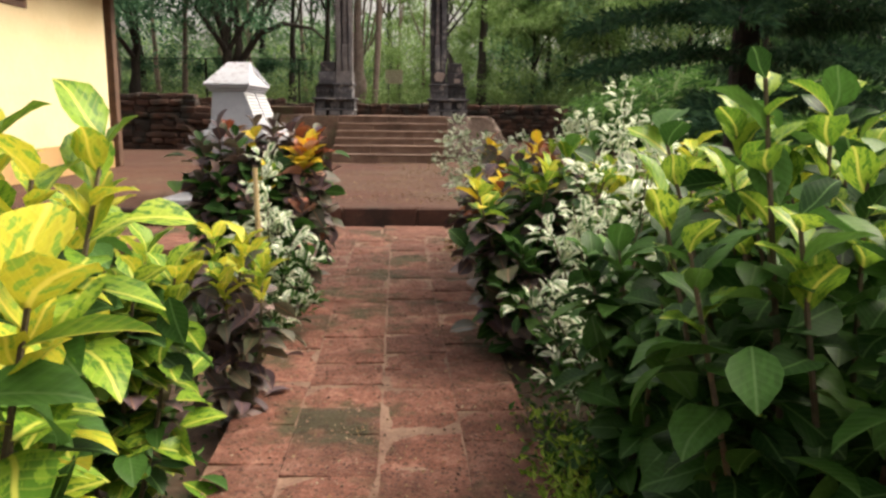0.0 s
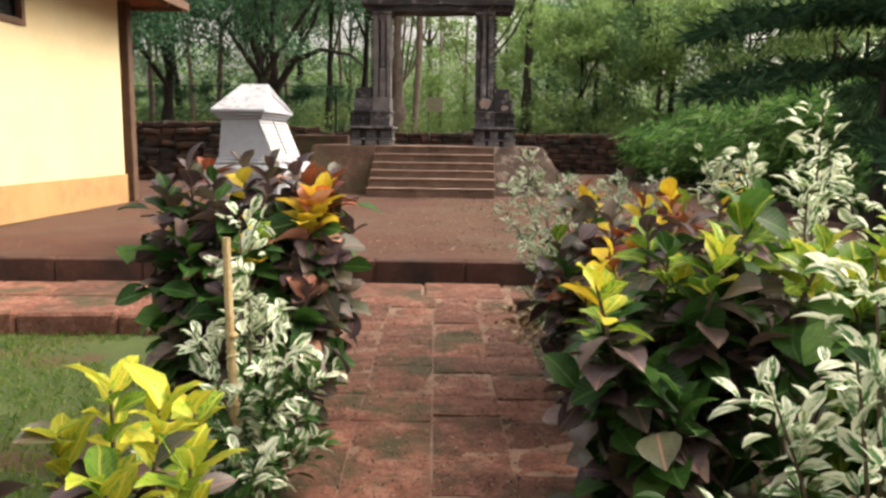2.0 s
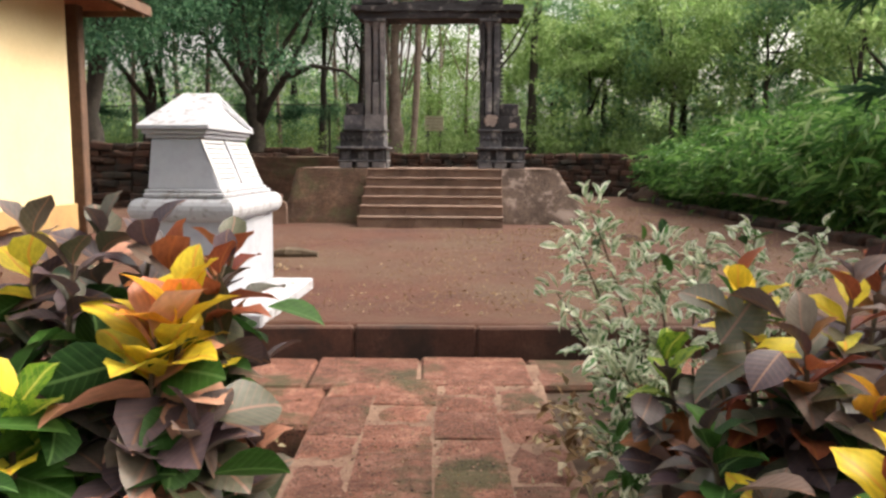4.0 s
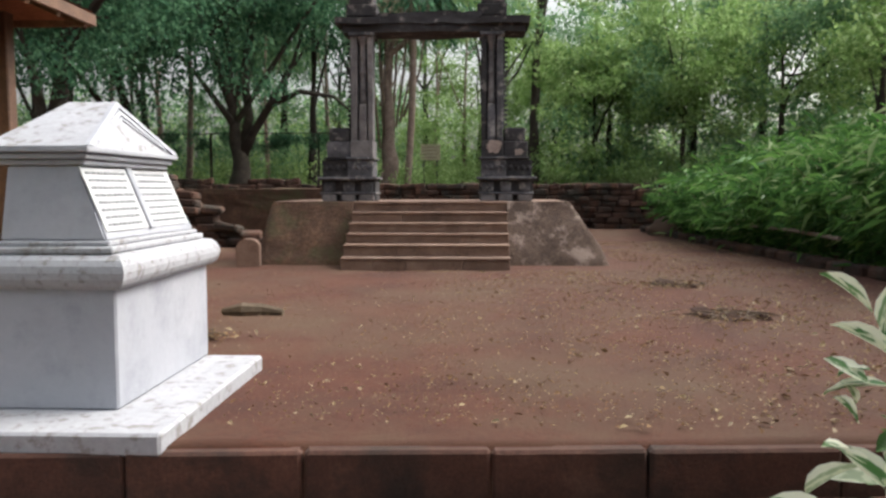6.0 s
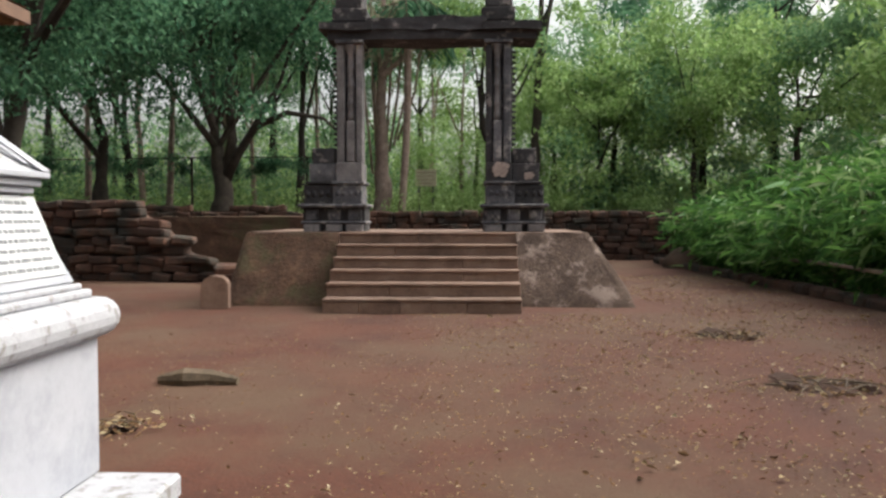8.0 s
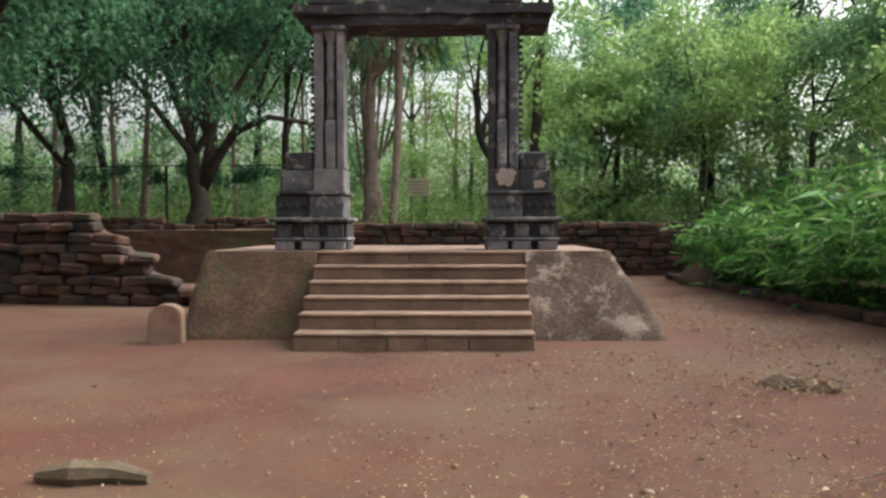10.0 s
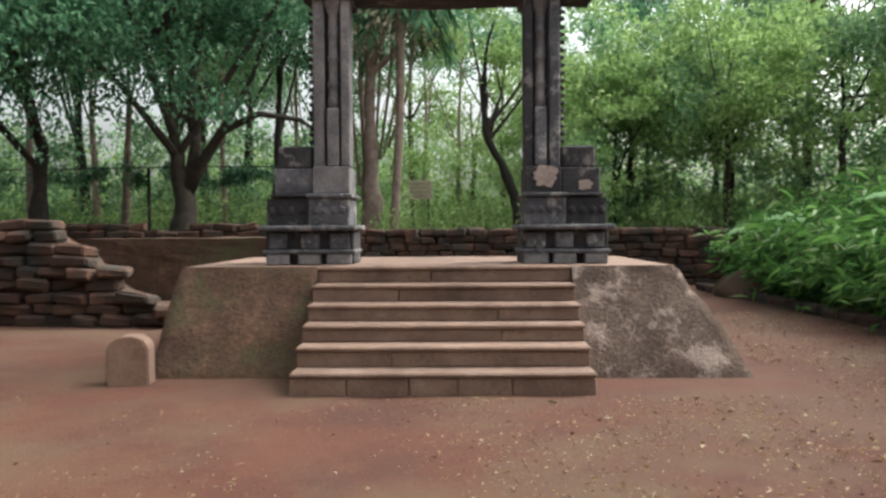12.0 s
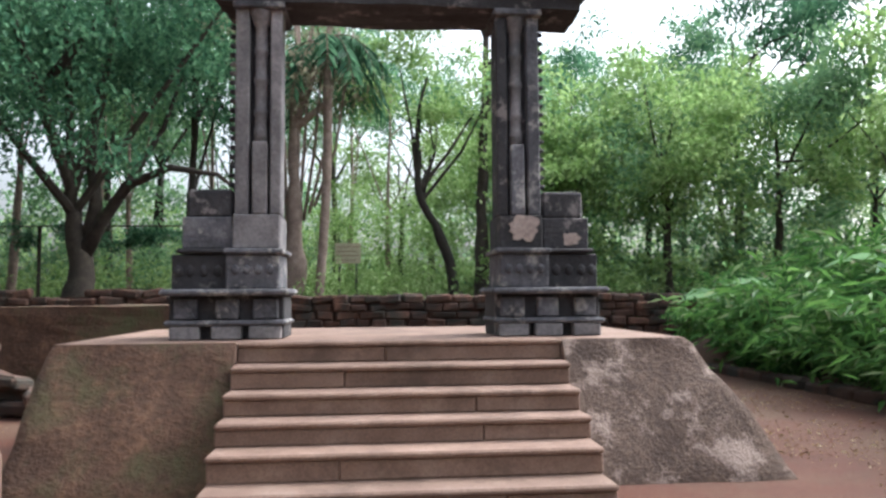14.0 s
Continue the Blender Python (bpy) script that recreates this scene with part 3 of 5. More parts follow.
def roundel(x0, x1, y0, y1, z0, z1, out, steps=8):
    """A half-round moulding round a block, with a sloping top."""
    bm = bmesh.new()
    rings = []
    for i in range(steps + 1):
        a = -math.pi / 2 + math.pi * i / steps
        o, z = out * math.cos(a), (z0 + z1) / 2 + (z1 - z0) / 2 * math.sin(a)
        rings.append([bm.verts.new(p) for p in ((x0 - o, y0 - o, z), (x1 + o, y0 - o, z), (x1 + o, y1 + o, z), (x0 - o, y1 + o, z))])
    for a, b in zip(rings, rings[1:]):
        for k in range(4):
            bm.faces.new((a[k], a[(k + 1) % 4], b[(k + 1) % 4], b[k]))
    bm.faces.new(rings[0][::-1])
    bm.faces.new(rings[-1])
    return bm


part("moulding", roundel(-1.83, -1.13, 10.15, 11.54, 0.76, 0.95, 0.075), WHITE_WORN, memo, "chipped half-round white moulding")
_bm = box(-1.8, -1.14, 10.13, 11.52, 0.95, 0.99, 0.01, 0.004)
box(-1.8, -1.17, 10.16, 11.48, 0.99, 1.02, 0.008, 0.003, bm=_bm)
part("ledge", _bm, WHITE_WORN, memo)


def prism(b, t):
    """A solid between two rectangles (x0, x1, y0, y1, z)."""
    bm = bmesh.new()
    r = [[bm.verts.new(p) for p in ((x0, y0, z), (x1, y0, z), (x1, y1, z), (x0, y1, z))] for x0, x1, y0, y1, z in (b, t)]
    for k in range(4):
        bm.faces.new((r[0][k], r[0][(k + 1) % 4], r[1][(k + 1) % 4], r[1][k]))
    bm.faces.new(r[0][::-1])
    bm.faces.new(r[1])
    bmesh.ops.bevel(bm, geom=bm.edges[:], offset=0.01, segments=2, affect="EDGES")
    return bm


part("sloping_block", prism((-1.78, -1.19, 10.18, 11.46, 1.02), (-1.76, -1.36, 10.24, 11.34, 1.43)), WHITE, memo)
# the inscribed face lies in the sloping plane
_slope = math.degrees(math.atan2(0.17, 0.42))
_face = pose(-1.188, 10.81, 1.02, 0, -_slope, 0)
for _y0, _y1 in ((-0.6, -0.06), (0.0, 0.58)):
    _bm = box(0.0, 0.006, _y0, _y1, 0.05, 0.43)
    _bm.transform(_face)
    _pan = part("panel", _bm, PANEL, memo, "pale grey inscription panel with worn lines")
    for _k in range(8):
        _z = 0.395 - _k * 0.044
        _bm = bmesh.new()
        _y = _y0 + 0.035 + _r.uniform(0, 0.02)
        while _y < _y1 - 0.07:
            _l = _r.uniform(0.02, 0.07)
            box(0.006, 0.009, _y, min(_y + _l, _y1 - 0.03), _z - 0.008, _z + 0.008, bm=_bm)
            _y += _l + 0.014
        _bm.transform(_face)
        part("text_line", _bm, INK, _pan)
_bm = box(0.0, 0.022, -0.06, 0.0, 0.04, 0.44, 0.004)
_bm.transform(_face)
part("rib", _bm, WHITE, memo)
_bm = box(-1.8, -1.32, 10.22, 11.36, 1.43, 1.46, 0.006)
box(-1.82, -1.295, 10.19, 11.38, 1.463, 1.495, 0.006, bm=_bm)
box(-1.85, -1.265, 10.16, 11.4, 1.498, 1.53, 0.006, bm=_bm)
part("cornice", _bm, WHITE, memo, "three-stepped white cornice")
_bm = bmesh.new()
_g = [[_bm.verts.new((x + o, y, z)) for y, z, o in ((10.16, 1.53, 0.0), (11.4, 1.53, 0.0), (10.78, 1.83, a))] for x, a in ((-1.85, 0.16), (-1.285, -0.13))]
for _f in ((_g[0][0], _g[0][2], _g[0][1]), (_g[1][0], _g[1][1], _g[1][2]), (_g[0][0], _g[1][0], _g[1][2], _g[0][2]), (_g[0][1], _g[0][2], _g[1][2], _g[1][1]),
           (_g[0][0], _g[0][1], _g[1][1], _g[1][0])):
    _bm.faces.new(_f)
part("gabled_top", _bm, WHITE_WORN, memo, "grey-stained white gabled top")
for _d, _w in ((0.0, 0.035), (0.06, 0.03), (0.11, 0.02)):
    _bm = bmesh.new()
    for _s in (1, -1):
        _q = [(10.78 - _s * (0.62 - 1.9 * _d), 1.533 + _d * 0.45), (10.78, 1.832 - _d * 0.85), (10.78, 1.832 - _d * 0.85 - _w), (10.78 - _s * (0.62 - 1.9 * _d - 2.2 * _w), 1.533 + _d * 0.45)]
        _f0 = [_bm.verts.new((-1.285 - 0.13 * (b - 1.53) / 0.3, a, b)) for a, b in _q]
        _f1 = [_bm.verts.new((-1.262 - 0.12 * _d - 0.13 * (b - 1.53) / 0.3, a, b)) for a, b in _q]
        _bm.faces.new(_f1 if _s == 1 else _f1[::-1])
        for _k in range(4):
            _bm.faces.new((_f0[_k], _f0[(_k + 1) % 4], _f1[(_k + 1) % 4], _f1[_k]))
    bmesh.ops.recalc_face_normals(_bm, faces=_bm.faces[:])
    part("pediment_rim", _bm, WHITE, memo)

# ---- steps, platform ----
steps = thing("steps", (0, 19.2, 0), "six worn sandy stone steps with pale treads", "steps")
_tops = (0.0, 0.2, 0.39, 0.556, 0.725, 0.905, 1.08)
for _i in range(6):
    _y = 18.36 + 0.3 * _i
    _cuts = [-1.372, _r.uniform(-0.8, 0.8), 1.372]
    if _i == 0:
        _cuts = [-1.372, -0.86, -0.3, 0.13, 0.62, 1.372]
    for _a, _b in zip(_cuts, _cuts[1:]):
        _o = _r.uniform(-0.006, 0.006)
        _bm = box(_a + 0.002, _b - 0.002, _y + 0.012 + _o, 21.0 if _i == 5 else _y + 0.62, _tops[_i] - (0.03 if _i == 0 else 0.0), _tops[_i + 1] - 0.045, 0.012, 0.006, seed=_i + _a)
        part("riser_stone", _bm, STEP, steps)
    _bm = box(-1.372, 1.372, _y - 0.012, (21.0 if _i == 5 else _y + 0.6), _tops[_i + 1] - 0.045, _tops[_i + 1], 0.014, 0.006, seed=_i)
    part("tread_slab", _bm, STEP, steps)

plat = thing("platform", (0, 20.8, 0), "roughly plastered stone platform with sloping flanks", "platform", kind="structure")


def flank(sign, xt, xb, material, label):
    """A battered plastered flank beside the steps."""
    bm = bmesh.new()
    n, m = 26, 16
    grid = []
    for j in range(m + 1):
        f = j / m
        row = []
        for i in range(n + 1):
            u = i / n
            # from the steps out along the front, then back round the outer side
            outer = xb + (xt - xb) * f
            y_front = 19.12 + 0.72 * f
            if u < 0.55:
                k = u / 0.55
                x, y = 1.375 + (outer - 1.375) * k, y_front
            else:
                k = (u - 0.55) / 0.45
                x, y = outer, y_front + (22.8 - y_front) * k
            p = Vector((sign * x, y, 1.08 * f))
            if 0 < j < m and 0 < i:
                p += noise.noise_vector(p * 1.8) * 0.05 + noise.noise_vector(p * 6) * 0.018
            if j == 0:
                p.z = -0.05
            row.append(bm.verts.new(p))
        grid.append(row)
    for j in range(m):
        for i in range(n):
            q = (grid[j][i], grid[j][i + 1], grid[j + 1][i + 1], grid[j + 1][i])
            bm.faces.new(q if sign > 0 else q[::-1])
    return part("flank", bm, material, plat, label, smooth=True)


flank(1, 2.48, 3.14, RENDERED_PALE, "grey-brown plastered flank with pale flaking patches")
flank(-1, 2.85, 3.0, RENDERED, "brown mossy plastered flank")
_bm = box(-2.82, -1.375, 19.84, 22.8, 0.9, 1.078, 0.01, 0.006, seed=2)
box(1.375, 2.48, 19.84, 22.8, 0.9, 1.078, 0.01, 0.006, seed=4, bm=_bm)
box(-1.375, 1.375, 21.0, 22.8, 0.6, 1.078, 0.01, 0.004, seed=6, bm=_bm)
part("platform_top", _bm, STEP, plat, "pale trodden platform paving")

# ---- the gate ----
gate = thing("stone_gate", (0, 20.6, 1.08), "weathered dark carved stone gateway of two pillars and a lintel", "gate")


def carved_pillar(s, x_in, x_out):
    """One gate pillar; s: side, x_in: the face to the opening, x_out: the outer end of its base."""
    w = x_out - x_in

    def X(a):
        return s * (x_in + a * w)

    def bx(name, a0, a1, y0, y1, z0, z1, mat, bevel=0.012, rough=0.006, label=""):
        x0, x1 = sorted((X(a0), X(a1)))
        return part(name, box(x0, x1, y0, y1, z0, z1, bevel, rough, seed=a0 * 5 + z0 + s), mat, gate, label)

    # base: three little feet on a darker core, under a moulded course
    for a0, a1 in ((0.02, 0.3), (0.36, 0.62), (0.72, 0.98)):
        bx("foot_block", a0, a1, 20.26, 20.95, 1.08, 1.2, BASALT_PALE)
        bx("foot_block", a0 + 0.03, a1 - 0.03, 20.3, 20.95, 1.26, 1.44, BASALT)
        x = X((a0 + a1) / 2)
        bm = bmesh.new()
        q = [bm.verts.new(p) for p in ((x - 0.1, 20.285, 1.27), (x + 0.1, 20.285, 1.27), (x, 20.285, 1.4), (x - 0.1, 20.32, 1.27), (x + 0.1, 20.32, 1.27), (x, 20.32, 1.4))]
        for f in ((0, 1, 2), (0, 3, 4, 1), (1, 4, 5, 2), (2, 5, 3, 0)):
            bm.faces.new([q[i] for i in f])
        part("carved_gable", bm, BASALT, gate)
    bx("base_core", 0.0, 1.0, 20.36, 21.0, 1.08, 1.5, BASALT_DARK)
    bx("base_moulding", -0.02, 1.02, 20.25, 21.05, 1.2, 1.25, BASALT, 0.018)
    bx("base_cornice", -0.05, 1.05, 20.2, 21.05, 1.47, 1.53, BASALT, 0.02)
    # carved band
    bx("carved_band", 0.04, 0.5, 20.28, 20.95, 1.53, 1.84, BASALT)
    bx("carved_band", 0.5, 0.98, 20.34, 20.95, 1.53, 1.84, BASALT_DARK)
    for a in (0.12, 0.22, 0.32, 0.42):
        x = X(a)
        bm = bmesh.new()
        bmesh.ops.create_icosphere(bm, subdivisions=1, radius=0.04)
        bm.transform(Matrix.Translation((x, 20.28, 1.7)) @ Matrix.Diagonal((1, 0.5, 1.3, 1)))
        part("carved_boss", bm, BASALT, gate, smooth=True)
    for a in (0.58, 0.7, 0.82, 0.92):
        x = X(a)
        bm = bmesh.new()
        bmesh.ops.create_icosphere(bm, subdivisions=1, radius=0.045)
        bm.transform(Matrix.Translation((x, 20.34, 1.69)) @ Matrix.Diagonal((1, 0.5, 1.3, 1)))
        part("carved_boss", bm, BASALT_DARK, gate, smooth=True)
    bx("ledge", 0.0, 0.52, 20.24, 20.98, 1.84, 1.89, BASALT, 0.014)
    bx("ledge", 0.5, 0.94, 20.3, 20.98, 1.85, 1.89, BASALT_DARK, 0.014)
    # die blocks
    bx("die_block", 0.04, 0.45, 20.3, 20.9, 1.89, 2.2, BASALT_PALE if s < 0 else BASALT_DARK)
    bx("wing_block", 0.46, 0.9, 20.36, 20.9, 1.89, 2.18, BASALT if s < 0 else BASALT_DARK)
    bx("wing_block", 0.47, 0.86, 20.38, 20.9, 2.18, 2.43, BASALT_DARK, 0.02, 0.012)
    # shaft: a dark core with two fillets and a paler round columnette before it
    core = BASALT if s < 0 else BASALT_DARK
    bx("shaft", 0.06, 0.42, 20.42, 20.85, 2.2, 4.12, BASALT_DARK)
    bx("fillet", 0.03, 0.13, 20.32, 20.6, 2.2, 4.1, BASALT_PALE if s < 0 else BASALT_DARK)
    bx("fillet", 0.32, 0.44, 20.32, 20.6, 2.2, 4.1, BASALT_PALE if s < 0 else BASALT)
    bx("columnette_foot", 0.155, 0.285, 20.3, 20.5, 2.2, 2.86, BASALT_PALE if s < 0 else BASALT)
    prof = [(2.86, 0.058), (2.98, 0.066), (3.0, 0.056), (3.1, 0.054), (3.12, 0.066), (3.16, 0.066), (3.18, 0.055), (3.4, 0.055), (3.42, 0.067), (3.46, 0.067), (3.48, 0.055),
            (3.68, 0.054), (3.7, 0.066), (3.73, 0.066), (3.75, 0.055), (3.94, 0.055), (3.96, 0.075), (4.0, 0.085), (4.05, 0.11), (4.09, 0.12)]
    part("columnette", tube([(X(0.22), 20.4, z) for z, _ in prof], [r for _, r in prof], 12), BASALT_PALE, gate, "ringed round stone columnette", smooth=True)
    bx("capital", 0.0, 0.46, 20.26, 20.9, 4.08, 4.145, BASALT, 0.015)
    # serrated outer edge
    bx("serrated_strip", 0.44, 0.475, 20.5, 20.75, 2.43, 4.1, BASALT_DARK, 0.006)
    for k in range(18):
        z = 2.5 + k * 0.088
        bm = bmesh.new()
        bmesh.ops.create_icosphere(bm, subdivisions=1, radius=0.038)
        bm.transform(Matrix.Translation((X(0.5), 20.58, z)) @ Matrix.Diagonal((1.1, 1.2, 0.75, 1)))
        part("bead", bm, BASALT_DARK, gate, smooth=True)
    bx("lintel_block", -0.04, 0.5, 20.3, 20.9, 4.44, 4.66, BASALT_DARK, 0.02, 0.015)
    bx("lintel_block", 0.02, 0.46, 20.33, 20.85, 4.66, 5.05, BASALT_DARK, 0.025, 0.02)


carved_pillar(-1, 1.04, 2.05)
carved_pillar(1, 0.88, 1.87)


def spall(x0, x1, z0, z1, y, seed):
    """A ragged flaked-off patch of stone."""
    rng = random.Random(seed)
    bm = bmesh.new()
    n = 22
    ring = []
    for k in range(n):
        a = 2 * math.pi * k / n
        c, q = math.cos(a), math.sin(a)
        r = 1.0 / max(abs(c), abs(q)) * rng.uniform(0.68, 1.02)
        ring.append(((x0 + x1) / 2 + c * r * (x1 - x0) / 2, (z0 + z1) / 2 + q * r * (z1 - z0) / 2))
    f = [bm.verts.new((x, y, z)) for x, z in ring]
    b = [bm.verts.new((x, y + 0.02, z)) for x, z in ring]
    bm.faces.new(f)
    for k in range(n):
        bm.faces.new((f[k], b[k], b[(k + 1) % n], f[(k + 1) % n]))
    bmesh.ops.recalc_face_normals(bm, faces=bm.faces[:])
    return bm


part("bare_patch", spall(1.0, 1.3, 1.95, 2.21, 20.29, 1), PATCH, gate, "freshly spalled pale pinkish patch")
part("bare_patch", spall(1.52, 1.7, 1.92, 2.04, 20.35, 2), PATCH, gate, "small spalled pale patch")
_bm = box(-1.62, 1.72, 20.3, 20.9, 4.145, 4.33, cuts=9, rough=0.03, seed=3)
part("lintel", _bm, BASALT_DARK, gate, "blackened uneven stone lintel beam")
part("lintel_cap", box(-1.74, -0.9, 20.2, 21.0, 4.30, 4.42, cuts=6, rough=0.03, seed=5), BASALT_DARK, gate)
part("lintel_cap", box(0.85, 1.8, 20.2, 21.0, 4.28, 4.4, cuts=6, rough=0.03, seed=8), BASALT_DARK, gate)
part("lintel_crown", box(-0.98, 0.92, 20.26, 20.95, 4.29, 4.5, cuts=10, rough=0.05, seed=9), BASALT_DARK, gate, "jagged broken upper course")

# ---- marker stone, log, soil clumps ----
_bm = bmesh.new()
_pf = [(-0.15, 0.0), (-0.15, 0.33), (-0.11, 0.4), (-0.05, 0.435), (0.03, 0.44), (0.1, 0.415), (0.145, 0.35), (0.15, 0.0)]
_a = [_bm.verts.new((x, -0.11, z - 0.02)) for x, z in _pf]
_b = [_bm.verts.new((x, 0.11, z - 0.02)) for x, z in _pf]
_bm.faces.new(_a)
_bm.faces.new(_b[::-1])
for _k in range(8):
    _bm.faces.new((_a[_k], _b[_k], _b[(_k + 1) % 8], _a[(_k + 1) % 8]))
bmesh.ops.bevel(_bm, geom=_bm.edges[:], offset=0.012, segments=2, affect="EDGES")
_bm.transform(pose(-3.03, 18.95, 0.0, 0, 0, 8) @ Matrix.Diagonal((1.3, 1.2, 1.12, 1)))
tagged(part("marker_stone", _bm, STEP), "small round-topped sandstone boundary marker on the soil", "stone")
_bm = tube([(-1.82, 13.92, 0.035), (-1.6, 13.9, 0.05), (-1.4, 13.94, 0.045), (-1.18, 13.9, 0.03)], [0.03, 0.06, 0.05, 0.035], 8, lumps=0.7)
tagged(part("log", _bm, STEM), "short dead log lying on red soil", "log")


def debris(x, y, r, seed, twigs=20):
    """A trodden mat of dark earth, twigs and dry leaves."""
    rng = random.Random(seed)
    g = np.random.default_rng(seed)
    ob = thing("twig_pile", (x, y, 0.0), "low mat of dark earth, twigs and dry leaves on soil", "debris", group="debris on the soil")
    bm = bmesh.new()
    bmesh.ops.create_icosphere(bm, subdivisions=3, radius=r)
    for v in bm.verts:
        v.co.z = max(v.co.z, -0.1 * r) * 0.13
        v.co += noise.noise_vector(v.co * 7 + Vector((seed, 0, 0))) * 0.10
        v.co.x *= 1.3
    bm.transform(Matrix.Translation((x, y, -0.015)))
    part("earth", bm, BED_EARTH, ob)
    bm = bmesh.new()
    for _ in range(twigs):
        a, b = rng.uniform(0, math.pi), rng.uniform(0.03, 0.16)
        cx, cy, cz = x + rng.gauss(0, r * 0.75), y + rng.gauss(0, r * 0.5), rng.uniform(0.012, 0.05)
        dx, dy = b * math.cos(a), b * math.sin(a)
        tube([(cx - dx, cy - dy, cz), (cx + 0.02, cy + 0.02, cz + 0.012), (cx + dx, cy + dy, cz + rng.uniform(-0.005, 0.03))], [0.004, rng.uniform(0.005, 0.011), 0.003], 5, bm=bm)
    part("twig_litter", bm, STEM, ob)["kind"] = "stuff"
    n = 150
    p = np.stack([x + g.normal(0, r * 1.3, n), y + g.normal(0, r, n), g.uniform(0.022, 0.045, n)], 1)
    data_part("dry_leaves", leaves("dry_leaves", p, g.normal(size=(n, 3)) * np.array([1, 1, 0.3]), g.uniform(0.025, 0.075, n), 0.5, LITTER, rng=g), ob)["kind"] = "stuff"


debris(3.48, 16.42, 0.26, 1)
debris(3.42, 13.95, 0.3, 2, 28)
debris(-1.6, 12.62, 0.13, 3, 8)

_O = np.array([(1, 0, 0), (0, 1, 0), (-1, 0, 0), (0, -1, 0), (0, 0, 1), (0, 0, -1)], float)
_OF = [(0, 1, 4), (1, 2, 4), (2, 3, 4), (3, 0, 4), (1, 0, 5), (2, 1, 5), (3, 2, 5), (0, 3, 5)]


def pebbles(name, label, p, size, material, rng):
    """Small angular crumbs of stone, half sunk."""
    n = len(p)
    k = _O[None] * rng.uniform(0.55, 1.3, (n, 6, 1)) * np.array([1, 1, 0.55])
    a = rng.uniform(0, 6.28, n)
    c, q = np.cos(a)[:, None], np.sin(a)[:, None]
    k = np.stack([k[..., 0] * c - k[..., 1] * q, k[..., 0] * q + k[..., 1] * c, k[..., 2]], -1)
    v = p[:, None] + k * size[:, None, None]
    fl = [tuple(i + o for i in f) for o in range(0, n * 6, 6) for f in _OF]
    tagged(new(name, mesh_of(name, v.reshape(-1, 3).tolist(), fl, material)), label, "stones", kind="stuff")


def yard(rng, n, mx, sx):
    """Places on the open soil, clear of steps and memorial, in drifts."""
    x, y = rng.normal(mx, sx, n), rng.uniform(10.2, 25, n)
    keep = (x < 6.1) & (x > -6.5) & ~((np.abs(x) < 3.4) & (y > 18.2)) & ~((x < -0.7) & (x > -2.45) & (y < 11.7))
    drift = np.array([noise.noise(Vector((a * 0.8, b * 0.8, 9.0))) for a, b in zip(x, y)])
    keep &= drift + rng.normal(0, 0.25, n) > -0.05 - 0.06 * np.clip(x, -2, 4)
    return np.stack([x, y, np.full(n, 0.012)], 1)[keep]


_rng = np.random.default_rng(8)
for _n, _mx, _sx, _a, _b, _what in ((30000, 2.6, 2.2, 0.010, 0.036, "small dry leaves and bits strewn over the red soil"), (3200, 3.4, 1.7, 0.025, 0.075, "larger fallen dry leaves drifted on the soil"),
                                   (11000, -1.5, 2.6, 0.008, 0.028, "thin scatter of dry bits on the soil")):
    _p = yard(_rng, _n, _mx, _sx)
    _p[:, 2] += _rng.uniform(0.004, 0.016, len(_p))
    _w = _rng.normal(size=_p.shape) * np.array([1, 1, 0.2])
    tagged(new("leaf_litter", leaves("leaf_litter", _p, _w, _rng.uniform(_a, _b, len(_p)), 0.5, LITTER, rng=_rng)), _what, "leaves", kind="stuff")
_p = yard(_rng, 6500, 1.0, 3.0)
pebbles("gravel", "crumbs of red laterite trodden into the soil", _p, 0.004 + 0.008 * _rng.random(len(_p)) ** 3, LATERITE, _rng)


def on_path(rng, n):
    y = rng.uniform(0.2, 9.2, n)
    u = rng.uniform(0.02, 1.38, n)
    x = np.array([path_left(b) for b in y]) + u
    return np.stack([x, y, np.full(n, -0.208)], 1)


_p = on_path(_rng, 1500)
_w = _rng.normal(size=_p.shape) * np.array([1, 1, 0.15])
_p[:, 2] += 0.006
tagged(new("leaf_litter", leaves("leaf_litter", _p, _w, _rng.uniform(0.006, 0.024, len(_p)), 0.5, LITTER, rng=_rng)), "tiny dry leaves and bits on the path", "leaves", kind="stuff")
_p = on_path(_rng, 3800)
pebbles("grit", "pale grit and crumbs lying on the path blocks", _p, 0.003 + 0.009 * _rng.random(len(_p)) ** 2, JOINT, _rng)
_p = on_path(_rng, 2600)
pebbles("grit", "dark crumbs of laterite on the path blocks", _p, 0.003 + 0.007 * _rng.random(len(_p)) ** 2, RUIN, _rng)
_n = 420
_p = np.stack([_rng.choice([-0.25, 1.55], _n) + _rng.uniform(-0.12, 0.25, _n), _rng.uniform(0.5, 8.8, _n), np.full(_n, -0.235)], 1)
tagged(new("leaf_litter", leaves("leaf_litter", _p, _rng.normal(size=_p.shape) * np.array([1, 1, 0.25]), _rng.uniform(0.03, 0.08, _n), 0.5, LITTER, rng=_rng)), "fallen brown leaves beside the path", "leaves", kind="stuff")

_n = 130
_p = np.stack([_rng.normal(1.38, 0.09, _n), _rng.normal(8.0, 0.4, _n), _rng.uniform(-0.2, -0.14, _n)], 1)
tagged(new("leaf_litter", leaves("leaf_litter", _p, _rng.normal(size=_p.shape) * np.array([1, 1, 0.6]), _rng.uniform(0.05, 0.11, _n), 0.5, LITTER, rng=_rng)), "heap of fallen brown leaves at the path's end", "leaves", kind="stuff")

# ---- plants by the path ----


